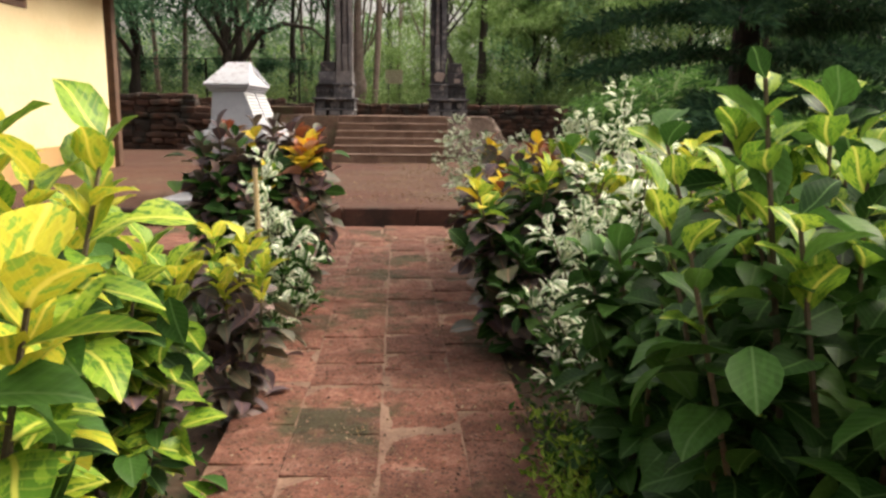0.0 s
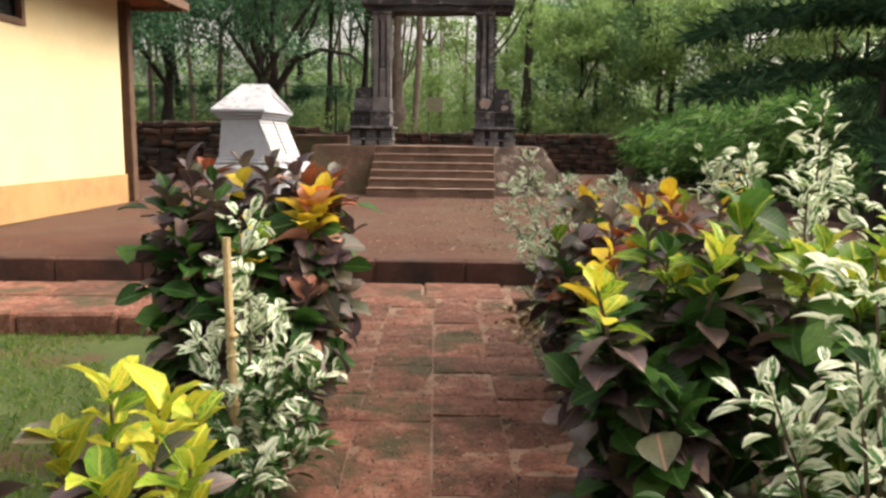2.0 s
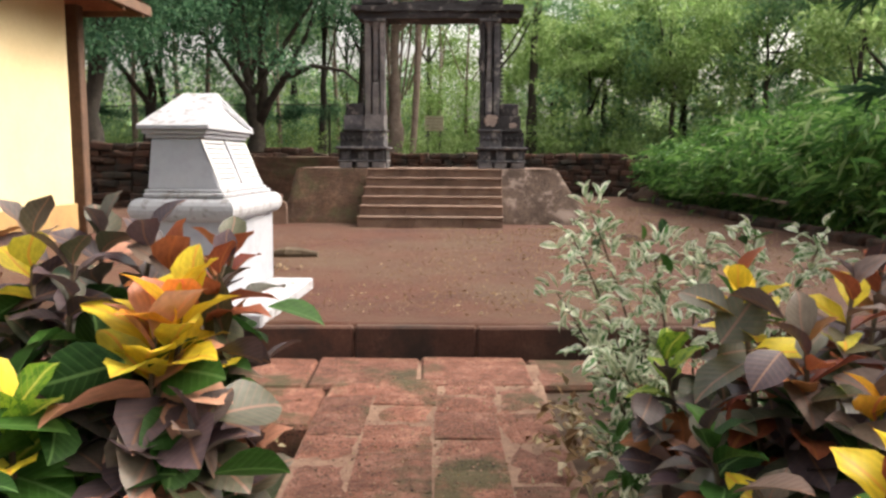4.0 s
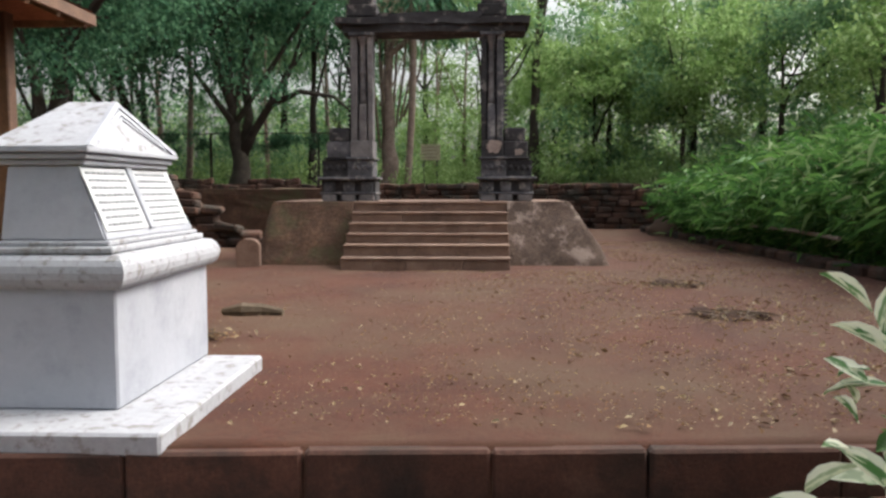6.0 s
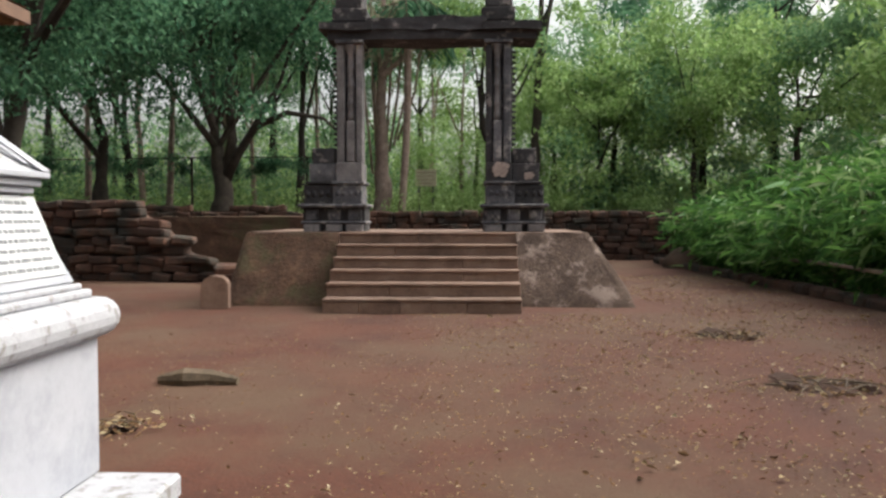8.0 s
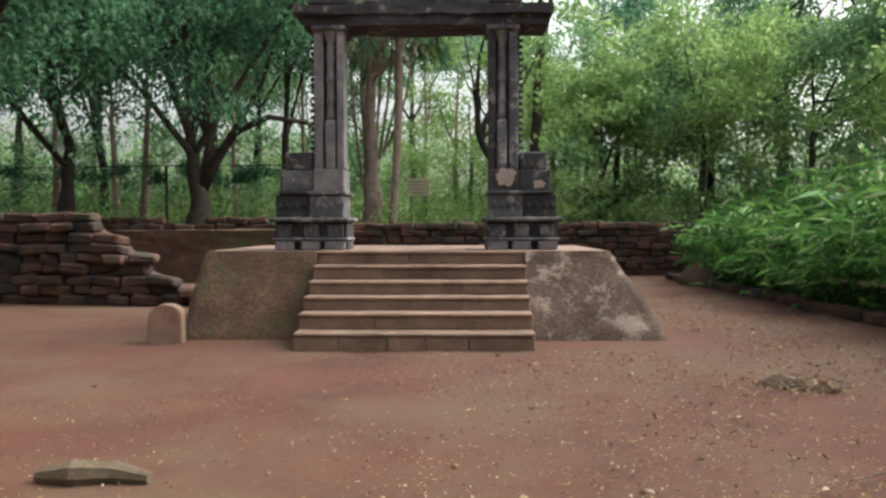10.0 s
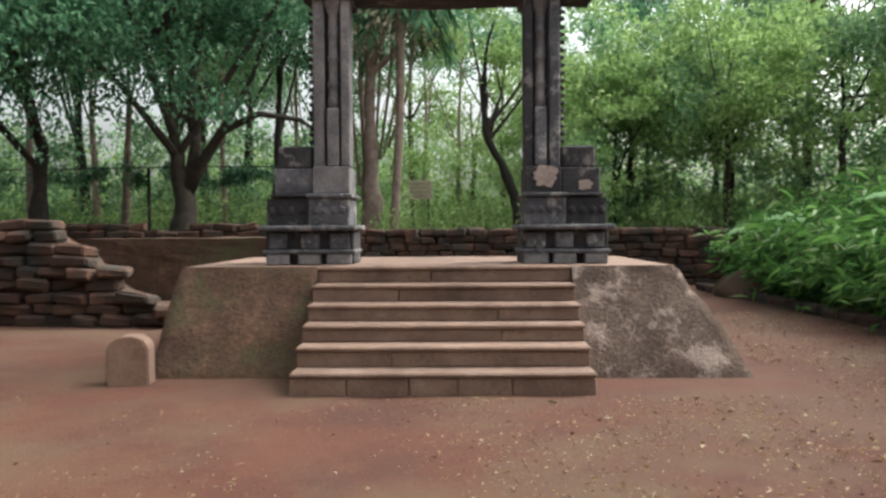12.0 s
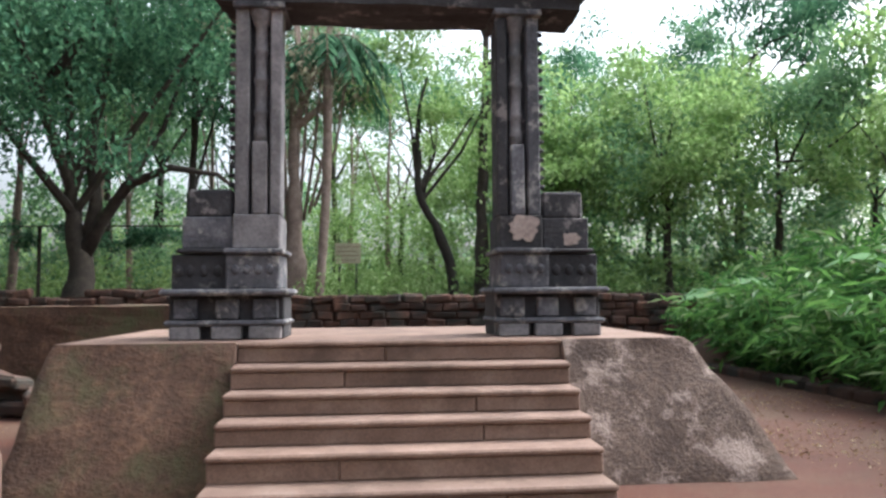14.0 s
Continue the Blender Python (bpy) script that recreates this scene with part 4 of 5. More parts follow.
def inner_leaves(ob, ends, leaf, width, old, seed, count):
    """The lower and inner foliage that cannot be told apart."""
    g = np.random.default_rng(seed)
    for m in sorted(set(old[:2]), key=lambda q: q.name):
        k = count // len(set(old[:2]))
        i = g.integers(0, len(ends), k)
        f = np.array([e[0] for e in ends])[i]
        t = np.array([e[1] for e in ends])[i]
        pos = f + (t - f) * (0.12 + 0.78 * g.random((k, 1))) + g.normal(0, 0.07, (k, 3))
        way = g.normal(size=(k, 3)) * np.array([1, 1, 0.4]) + np.array([0, 0, -0.15])
        data_part("inner_leaves", leaves("inner_leaves", pos, way, leaf * g.uniform(0.7, 1.1, k), width, m, BROAD, rng=g), ob)["kind"] = "stuff"


def croton(at, stems, height, spread, leaf, width, old, young, seed, label, top=7, per=20, lean=(0, 0), start=0.4, category="shrub", hi=()):
    """A shrub of upright stems, each with a spiral of broad leaves and a rosette of young ones. hi: stems whose rosette has other leaves."""
    rng = random.Random(seed)
    ob = thing("croton_shrub", at, label, category, group="crotons by the path")
    at = Vector(at)
    ends = []
    for s in range(stems):
        a = 2.4 * s + rng.uniform(-0.4, 0.4)
        r = spread * math.sqrt((s + 0.5) / stems)
        foot = at + Vector((0.25 * r * math.cos(a), 0.25 * r * math.sin(a), -0.04))
        tip = at + Vector((r * math.cos(a) + lean[0], r * math.sin(a) + lean[1], height * rng.uniform(0.85, 1.05) * (1 - 0.15 * r / max(spread, 0.01))))
        ends.append((foot, tip))
    specials = {i: m for i, m in hi}
    for s, (foot, tip) in enumerate(ends):
        mid = (foot + tip) / 2 + Vector((rng.uniform(-0.04, 0.04), rng.uniform(-0.04, 0.04), 0.02))
        part("stem", tube([foot, mid, tip], [0.012, 0.009, 0.005], 5), STEM, ob)
        top_mats = specials.get(s, young)
        n = per + top
        for k in range(n):
            f = start + (1 - start) * (k / (n - 1)) ** 0.8
            p = foot.lerp(mid, f * 2) if f < 0.5 else mid.lerp(tip, f * 2 - 1)
            ang = 2.4 * k + s
            is_top = k >= n - top
            el = rng.uniform(-0.35, 0.3) if not is_top else rng.uniform(0.55, 1.1)
            way = (math.cos(ang) * math.cos(el), math.sin(ang) * math.cos(el), math.sin(el))
            mats = top_mats if is_top else old
            size = leaf * rng.uniform(0.55, 1.15) * (0.85 if is_top else 1.0)
            data_part("leaf", blade(rng.choice(mats), width, rng.choice((0.0, 0.08, 0.16)) if is_top else rng.choice((0.1, 0.22, 0.34))), ob, m=aim(p, way, size, rng.uniform(-25, 25)))
    inner_leaves(ob, ends, leaf, width, old, seed, stems * 22)
    return ob


def rosette_bush(at, tips, leaf, width, old, seed, label, fill=0):
    """A croton whose stems end in given rosettes: (x, y, z, young leaves)."""
    rng = random.Random(seed)
    ob = thing("croton_shrub", at, label, "shrub", group="crotons by the path")
    at = Vector(at)
    inner_leaves(ob, [(Vector((at.x + (t[0] - at.x) * 0.3, at.y + (t[1] - at.y) * 0.3, at.z)), Vector(t[:3])) for t in tips], leaf, width, old, seed, len(tips) * 44)
    for s, (x, y, z, young, *big) in enumerate(tips):
        grow = big[0] if big else 1.0
        tip = Vector((x, y, z))
        foot = at + Vector(((x - at.x) * 0.3, (y - at.y) * 0.3, -0.05))
        mid = (foot + tip) / 2 + Vector((rng.uniform(-0.05, 0.05), rng.uniform(-0.05, 0.05), 0))
        part("stem", tube([foot, mid, tip], [0.014, 0.01, 0.006], 5), STEM, ob)
        n = 22
        for k in range(n):
            f = 0.6 + 0.4 * (k / (n - 1)) ** 0.85
            p = foot.lerp(mid, f * 2) if f < 0.5 else mid.lerp(tip, f * 2 - 1)
            top = k >= n - 9
            g = (k - (n - 9)) / 8
            el = rng.uniform(-0.4, 0.25) if not top else 0.25 + 0.85 * g + rng.uniform(-0.15, 0.15)
            ang = 2.4 * k + s
            way = (math.cos(ang) * math.cos(el), math.sin(ang) * math.cos(el), math.sin(el))
            data_part("leaf", blade(rng.choice(young if top else old), width * (0.85 if top else 1.0), rng.choice((0.0, 0.08, 0.16)) if top else rng.choice((0.12, 0.25, 0.38))), ob,
                      m=aim(p, way, leaf * rng.uniform(0.75, 1.15) * (0.95 * grow - 0.25 * g if top else 1), rng.uniform(-25, 25)))
    return ob


def fine_shrub(at, sprays, seed, material, leaf, label, count=26, name="variegated_shrub", width=0.44, droop=0.0):
    """A loose shrub of thin branches with many small leaves: sprays are the branch ends."""
    rng = np.random.default_rng(seed)
    ob = thing(name, at, label, "shrub")
    at = np.array(at)
    pos, way = [], []
    for e in sprays:
        e = np.array(e)
        mid = at * 0.45 + e * 0.55 + np.array([0, 0, 0.12 * np.linalg.norm(e - at)])
        ts = np.linspace(0, 1, 9)
        pts = [(1 - t) ** 2 * at + 2 * t * (1 - t) * mid + t * t * e for t in ts]
        part("branch", tube(pts, list(np.linspace(0.009, 0.003, 9)), 5), STEM, ob)
        for k in range(count):
            t = 0.22 + 0.78 * rng.random() ** 0.7
            p = (1 - t) ** 2 * at + 2 * t * (1 - t) * mid + t * t * e
            d = rng.normal(size=3)
            d[2] = abs(d[2]) * 0.6 - droop
            d /= np.linalg.norm(d)
            q = p + d * rng.uniform(0.0, 0.1)
            for _ in range(3):
                pos.append(q + rng.normal(0, 0.018, 3))
                way.append(d + rng.normal(0, 0.6, 3))
    pos, way = np.array(pos), np.array(way)
    pale = rng.random(len(pos)) < np.clip((pos[:, 2] - at[2]) / 0.9, 0.4, 0.95)
    for name, sel, mat in (("pale_foliage", pale, material), ("green_foliage", ~pale, L_GREEN)):
        data_part(name, leaves(name, pos[sel], way[sel], rng.uniform(0.5, 1.2, sel.sum()) * leaf, width, mat, BROAD, rng=rng), ob)["kind"] = "stuff"
    return ob


# yellow-green crotons where the walk begins
croton((0.0, 1.62, -0.42), 16, 1.68, 0.58, 0.185, 0.68, [L_LIME, L_GREEN, L_YOUNG, L_GREEN, L_LIME], [L_YOUNG, L_YOUNG, L_YOUNG, L_LIME], 11,
       "bushy croton with large yellow-green mottled leaves", lean=(0.1, 0.0), start=0.12, per=26)
croton((-0.55, 2.3, -0.42), 12, 1.72, 0.5, 0.23, 0.72, [L_LIME, L_GREEN, L_LIME], [L_YOUNG, L_YOUNG, L_LIME], 12,
       "tall croton with glossy lime leaves and yellow tops", start=0.3)
croton((-0.12, 2.95, -0.42), 9, 1.36, 0.32, 0.18, 0.66, [L_GREEN, L_LIME, L_GREEN, L_PURPLE], [L_LIME, L_YOUNG], 13, "green and yellow croton at the path's edge", start=0.3)
croton((0.14, 3.85, -0.36), 6, 1.0, 0.24, 0.16, 0.55, [L_PURPLE, L_PURPLE, L_GREEN], [L_YOUNG, L_YOUNG, L_LIME], 14,
       "small croton with dark leaves and bright yellow tops", top=11, per=12, start=0.45)
# bronze croton with orange and yellow rosettes
rosette_bush((-0.15, 5.6, -0.36), [
    (0.2, 5.74, 0.92, [L_ORANGE, L_GOLD, L_GOLD, L_PINK], 1.3), (0.22, 5.76, 0.95, [L_GOLD, L_ORANGE], 1.1), (0.17, 5.71, 0.9, [L_GOLD, L_GOLD, L_PINK], 1.35), (-0.06, 5.55, 0.78, [L_GOLD, L_LIME]), (-0.58, 5.95, 0.84, [L_GOLD, L_YOUNG, L_LIME]),
    (-0.42, 6.0, 1.06, [L_PURPLE, L_RED]), (-0.2, 5.9, 1.08, [L_PURPLE, L_GOLD, L_PURPLE]), (0.05, 6.0, 1.07, [L_PURPLE]), (0.22, 6.1, 1.03, [L_PURPLE, L_RED]),
    (-0.4, 5.6, 0.75, [L_PURPLE, L_GREEN]), (0.2, 5.5, 0.55, [L_PURPLE, L_PINK]), (0.3, 5.95, 0.55, [L_PURPLE, L_PINK]),
    (-0.45, 5.82, 1.06, [L_PURPLE]), (-0.1, 6.05, 1.1, [L_PURPLE, L_PURPLE, L_PINK]), (0.26, 5.9, 1.02, [L_PURPLE, L_RED]), (-0.6, 5.88, 0.96, [L_PURPLE, L_GREEN]), (-0.68, 6.05, 0.98, [L_PURPLE]), (-0.3, 5.72, 1.02, [L_PURPLE, L_GREEN]), (-0.05, 5.8, 1.03, [L_PURPLE]), (-0.55, 5.7, 0.7, [L_PURPLE, L_GREEN]), (0.12, 5.95, 1.02, [L_PURPLE, L_RED]),
    (-0.15, 5.4, 0.6, [L_PURPLE, L_GREEN]), (0.28, 5.65, 0.7, [L_PURPLE, L_PINK, L_PURPLE])], 0.175, 0.78,
    [L_PURPLE, L_GREEN, L_PURPLE, L_PURPLE, L_PURPLE, L_PINK, L_PURPLE], 21, "bronze-leaved croton bush with orange and yellow rosettes")
_spr = [(0.0, 5.15, 0.92), (0.05, 5.1, 0.7), (0.27, 4.82, 0.47), (0.2, 4.9, 0.2), (-0.1, 4.95, 0.45), (0.3, 5.0, 0.02), (0.15, 4.75, 0.0), (-0.25, 4.75, -0.05), (0.1, 5.2, 0.55),
        (0.02, 4.85, 0.25), (0.32, 5.15, 0.3)]
fine_shrub((0.05, 5.05, -0.37), _spr, 31, L_CREAM, 0.088, "slender shrub with cream-edged pale green leaves", 28)
_bm = tube([(0.040, 4.93, -0.4), (0.035, 4.935, 0.0), (0.020, 4.94, 0.45), (0.010, 4.95, 0.86)], [0.018, 0.018, 0.017, 0.016], 8)
for _z in (-0.1, 0.2, 0.48):
    tube([(0.03, 4.936, _z - 0.012), (0.03, 4.936, _z), (0.03, 4.936, _z + 0.012)], [0.017, 0.022, 0.017], 8, bm=_bm)
tagged(part("bamboo_stake", _bm, CANE), "dry yellow bamboo stake standing in the bush", "stake")
# right-hand hedge, near to far
croton((2.12, 1.98, -0.3), 16, 1.64, 0.5, 0.17, 0.66, [L_GREEN], [L_LIME, L_GREEN, L_LIME], 15,
       "large glossy dark green shrub with bright lime tops", lean=(-0.08, 0.0), start=0.2)
croton((2.6, 2.75, -0.3), 14, 1.74, 0.6, 0.2, 0.62, [L_GREEN], [L_LIME, L_LIME, L_GREEN], 16,
       "tall green shrub with upright lime leaves", start=0.25)
croton((1.95, 3.0, -0.3), 8, 1.2, 0.36, 0.18, 0.62, [L_GREEN], [L_GREEN], 17, "dark green broad-leaved shrub", start=0.2)
croton((3.0, 3.9, -0.3), 10, 1.45, 0.5, 0.25, 0.62, [L_GREEN, L_LIME], [L_LIME, L_YOUNG, L_LIME], 18, "green shrub with lime young leaves", start=0.3)
croton((2.5, 4.6, -0.3), 10, 1.35, 0.45, 0.22, 0.6, [L_GREEN, L_LIME, L_GREEN], [L_LIME, L_YOUNG, L_LIME], 19, "mixed green croton with yellow-lime tops", start=0.3)
_spr = [(1.72, 3.58, 0.82), (1.85, 3.8, 1.0), (1.65, 3.85, 0.7), (2.05, 3.6, 0.95), (1.6, 3.6, 0.4), (1.75, 3.3, 0.5), (1.95, 3.9, 0.7), (2.2, 3.95, 1.1), (1.55, 3.9, 0.3), (1.8, 3.4, 0.2),
        (1.62, 3.3, 0.1)]
fine_shrub((1.95, 3.75, -0.3), _spr, 32, L_CREAM, 0.088, "variegated shrub with cream and green leaves", 26)
rosette_bush((1.7, 4.95, -0.3), [
    (1.34, 4.42, 0.8, [L_LIME, L_GOLD, L_YOUNG]), (1.7, 4.85, 0.72, [L_LIME, L_GREEN, L_YOUNG], 1.0), (1.75, 4.55, 0.9, [L_LIME, L_YOUNG]), (1.55, 5.35, 0.74, [L_GOLD, L_RED]), (1.8, 5.4, 1.0, [L_RED, L_GOLD]),
    (1.5, 4.75, 0.5, [L_PURPLE, L_GREEN]), (2.0, 5.0, 0.95, [L_LIME, L_GREEN]), (1.45, 5.0, 0.62, [L_LIME, L_GREEN]), (2.1, 4.6, 0.9, [L_LIME, L_YOUNG]),
    (1.6, 4.35, 0.45, [L_GREEN]), (1.65, 4.8, 0.85, [L_LIME, L_GREEN]), (1.9, 4.75, 1.0, [L_LIME, L_GREEN]), (1.4, 4.6, 0.6, [L_GREEN, L_LIME]), (1.65, 5.15, 0.9, [L_PURPLE, L_LIME]), (2.15, 5.3, 1.0, [L_GREEN, L_LIME])], 0.175, 0.74, [L_GREEN, L_PURPLE, L_GREEN, L_PURPLE], 22, "croton bush with green, bronze and golden leaves")
rosette_bush((1.75, 6.0, -0.3), [
    (1.52, 6.04, 0.96, [L_GOLD, L_RED, L_GOLD]), (1.42, 6.35, 0.7, [L_LIME, L_PURPLE]), (1.85, 6.15, 0.95, [L_RED, L_PURPLE, L_GOLD]), (1.5, 5.75, 0.5, [L_GOLD, L_PURPLE]),
    (2.05, 6.4, 0.95, [L_RED, L_PURPLE]), (1.75, 5.8, 0.75, [L_ORANGE, L_PURPLE, L_LIME]), (2.2, 5.9, 1.0, [L_PURPLE, L_GOLD]), (1.45, 6.1, 0.45, [L_PURPLE, L_PINK]), (1.65, 5.95, 0.85, [L_PURPLE, L_RED]), (1.6, 6.3, 0.85, [L_PURPLE, L_GREEN]), (1.95, 5.75, 0.95, [L_RED, L_LIME]), (1.4, 5.85, 0.65, [L_PURPLE, L_GREEN]), (2.3, 6.2, 0.95, [L_PURPLE])], 0.165, 0.74,
    [L_PURPLE, L_PURPLE, L_GREEN, L_RED], 23, "bronze and red croton bush with golden rosettes")
_spr = [(1.22, 6.95, 0.98), (1.3, 7.1, 1.08), (1.15, 6.85, 0.8), (1.5, 6.9, 0.95), (1.35, 6.75, 0.6), (1.7, 7.1, 0.95), (1.9, 7.0, 1.0), (1.3, 6.7, 0.3), (1.45, 7.2, 0.5), (2.2, 7.1, 1.0)]
fine_shrub((1.7, 6.95, -0.3), _spr, 33, L_CREAM, 0.075, "pale variegated shrub with arching sprays", 42)
_spr = [(2.3, 5.15, 1.38), (2.1, 5.45, 1.2), (2.45, 5.4, 1.2), (1.98, 5.6, 1.18), (2.2, 5.0, 1.1), (2.6, 5.0, 1.2)]
fine_shrub((2.35, 5.3, -0.3), _spr, 34, L_CREAM, 0.085, "tall thin variegated shrub above the hedge", 34)


def low_cover(x0, x1, y0, y1, z, n, seed, material, leaf, label):
    rng = np.random.default_rng(seed)
    c = np.stack([rng.uniform(x0, x1, 60), rng.uniform(y0, y1, 60)], 1)
    i = rng.integers(0, 60, n)
    xy = c[i] + rng.normal(0, 0.12, (n, 2))
    h = rng.uniform(0, 0.2, n) * np.clip(1 - np.linalg.norm(xy - c[i], axis=1) / 0.25, 0.1, 1)
    way = rng.normal(size=(n, 3)) + np.array([0, 0, 0.5])
    ob = new("ground_cover", leaves("ground_cover", np.stack([xy[:, 0], xy[:, 1], z + h], 1), way, rng.uniform(0.6, 1.3, n) * leaf, 0.5, material, rng=rng))
    tagged(ob, label, "plants", kind="stuff")


low_cover(1.55, 2.6, 0.8, 6.4, -0.27, 4200, 41, L_GREEN, 0.05, "low dark green ground cover under the hedge")
low_cover(-0.35, 0.1, 1.0, 6.5, -0.34, 1200, 42, L_GREEN, 0.045, "low green weeds between lawn and path")
low_cover(1.6, 3.5, 6.0, 9.0, -0.27, 1500, 43, L_GREEN, 0.05, "sparse weeds on the bed soil")
low_cover(1.5, 2.1, 0.8, 3.6, -0.27, 2600, 44, L_LIME, 0.05, "pale green weeds beside the path")

# ---- conifer with drooping dark branches ----


def conifer(at, seed):
    rng = np.random.default_rng(seed)
    ob = thing("conifer", at, "dark green conifer with long drooping needled branches", "tree")
    at = np.array(at)
    part("trunk", tube([at + (0, 0, -0.1), at + (0, 0, 3), at + (0.05, 0, 7), at + (0, 0, 11)], [0.16, 0.13, 0.08, 0.02], 10, lumps=0.2), BARK, ob)
    for lvl in range(15):
        z = 1.62 + lvl * 0.4
        for k in range(9):
            a = k * math.pi / 4.5 + lvl * 0.5 + rng.uniform(-0.2, 0.2)
            if 70 < math.degrees(a) % 360 < (202 if lvl < 3 else 182):
                continue
            ln = (2.85 - 0.15 * lvl) * rng.uniform(0.85, 1.1)
            d = np.array([math.cos(a), math.sin(a), 0])
            ts = np.linspace(0, 1, 8)
            pts = [at + np.array([0, 0, z]) + d * ln * t + np.array([0, 0, 0.35 * t - 0.55 * t * t]) for t in ts]
            br = part("branch", tube(pts, list(np.linspace(0.03, 0.006, 8)), 5), BARK, ob)
            pos, way = [], []
            perp = np.array([-d[1], d[0], 0])
            for j in range(34):
                t = 0.18 + 0.82 * j / 33
                q = at + np.array([0, 0, z]) + d * ln * t + np.array([0, 0, 0.35 * t - 0.55 * t * t])
                for sgn in (-1, 1):
                    tw = (perp * sgn + d * 0.55 + np.array([0, 0, rng.uniform(-0.25, 0.1)]))
                    tl = 0.55 * (1 - 0.55 * t) * rng.uniform(0.7, 1.1)
                    for i in range(18):
                        b = q + tw * tl * i / 18
                        pos.append(b)
                        way.append(tw * 0.7 + rng.normal(0, 0.5, 3))
            data_part("needles", leaves("needles", pos, way, rng.uniform(0.09, 0.15, len(pos)), 0.14, L_NEEDLE, rng=rng), br)["kind"] = "stuff"


conifer((4.3, 8.4, -0.3), 51)

# ---- trees ----


def tree(at, seed, label, bark, leaf_mat, height, crown_at, crown_r, clumps=70, per=70, leaf=0.16, trunk_r=0.16, bends=(), limbs=(), limb_n=6, width=0.5, flat=0.85):
    """A tree: a bent tapered trunk, limbs into the crown, and a crown of leaf clumps."""
    rng = np.random.default_rng(seed)
    ob = thing("tree", at, label, "tree", group="trees of the wood")
    at = np.array(at, float)
    pts = [at + (0, 0, -0.3)] + [at + np.array(b) for b in bends] + [at + np.array(crown_at) + (0, 0, 0.3 * crown_r)]
    n = len(pts)
    full, rad = [], []
    for i in range(n - 1):
        for t in np.linspace(0, 1, 5, endpoint=False):
            full.append(pts[i] * (1 - t) + pts[i + 1] * t + rng.normal(0, 0.03, 3))
            f = (i + t) / (n - 1)
            rad.append(trunk_r * (1.25 - 1.1 * f) if f > 0.05 else trunk_r * 1.5)
    part("trunk", tube(full, rad, 9, lumps=0.35), bark, ob, smooth=True)
    c0 = at + np.array(crown_at)
    lobes = ball(rng, 8) * crown_r * rng.uniform(0.45, 0.95, (8, 1)) * np.array([1, 1, flat])
    centres = lobes[rng.integers(0, 8, clumps)] + ball(rng, clumps) * (rng.random((clumps, 1)) ** 0.4) * crown_r * 0.42 + c0
    for k in range(limb_n):
        e = centres[k]
        s = full[int(len(full) * rng.uniform(0.45, 0.9))]
        m = (np.array(s) + e) / 2 + rng.normal(0, 0.25, 3)
        part("limb", tube([s, m * 0.6 + np.array(s) * 0.4, m, e], [trunk_r * 0.42, trunk_r * 0.33, trunk_r * 0.25, trunk_r * 0.1], 6, lumps=0.3), bark, ob)
    for pl in limbs:
        part("limb", tube([at + np.array(p[:3]) for p in pl], [p[3] for p in pl], 8, lumps=0.25), bark, ob, smooth=True)
    i = np.repeat(np.arange(clumps), per)
    pos = centres[i] + rng.normal(0, 0.085 * crown_r + 0.1, (len(i), 3)) * np.array([1, 1, 0.6])
    way = rng.normal(size=pos.shape) + np.array([0, 0, -0.35])
    cr = data_part("crown", leaves("crown", pos, way, rng.uniform(0.6, 1.3, len(pos)) * leaf, width, leaf_mat, rng=rng), ob)
    cr["kind"] = "stuff"
    return ob


G = 1.25
big = tree((-7.6, 33.4, G), 61, "old forked tree with a bowed limb and dark drooping foliage", BARK, L_DARK, 12, (-1.5, -2.0, 7.0), 5.2, 260, 90, 0.19, 0.32,
           bends=((0.0, 0, 1.3), (-0.25, 0, 3.0)), limbs=(((0.05, 0, 1.2, 0.22), (0.6, -0.2, 2.1, 0.16), (1.3, -0.5, 3.0, 0.13), (2.4, -0.8, 3.4, 0.1), (3.6, -1.0, 3.2, 0.07), (4.2, -1.2, 2.7, 0.03)),
                                                        ((0.5, -0.2, 2.0, 0.12), (1.2, 0.2, 3.3, 0.1), (1.9, 0.4, 4.6, 0.07), (2.4, 0.3, 6.0, 0.04)),
                                                        ((0.05, 0, 1.0, 0.2), (0.35, 0.1, 2.6, 0.15), (0.2, 0.1, 4.2, 0.12), (0.5, 0, 6.2, 0.06))))
tree((-5.6, 36.5, G), 62, "slender straight tree with dark foliage", BARK, L_DARK, 12, (0.3, 0, 8.0), 3.0, 70, 70, 0.17, 0.17, bends=((0, 0, 3),))
tree((-4.3, 38.0, G), 63, "straight tree with brown trunk and green crown", BARK, L_TREE, 12, (0.3, 0, 9.0), 3.0, 70, 70, 0.17, 0.2, bends=((0.1, 0, 3),))
tree((-11.5, 32.8, G), 64, "leafy dark tree leaning over the wall", BARK, L_DARK, 12, (0.5, -3.5, 6.0), 4.6, 190, 90, 0.17, 0.24, bends=((0.2, 0, 2.5),))
tree((-15.0, 30.0, G), 65, "broad dark tree with dense foliage", BARK, L_DARK, 12, (1.5, -4.0, 6.0), 5.0, 190, 90, 0.17, 0.3, bends=((0.2, 0, 2.5),))
tree((-9.5, 24.5, 0.0), 66, "dark reddish-trunked tree beside the house", BARK, L_DARK, 12, (0.8, 0.6, 6.8), 3.8, 120, 90, 0.16, 0.34, bends=((0.0, 0, 2.5),))
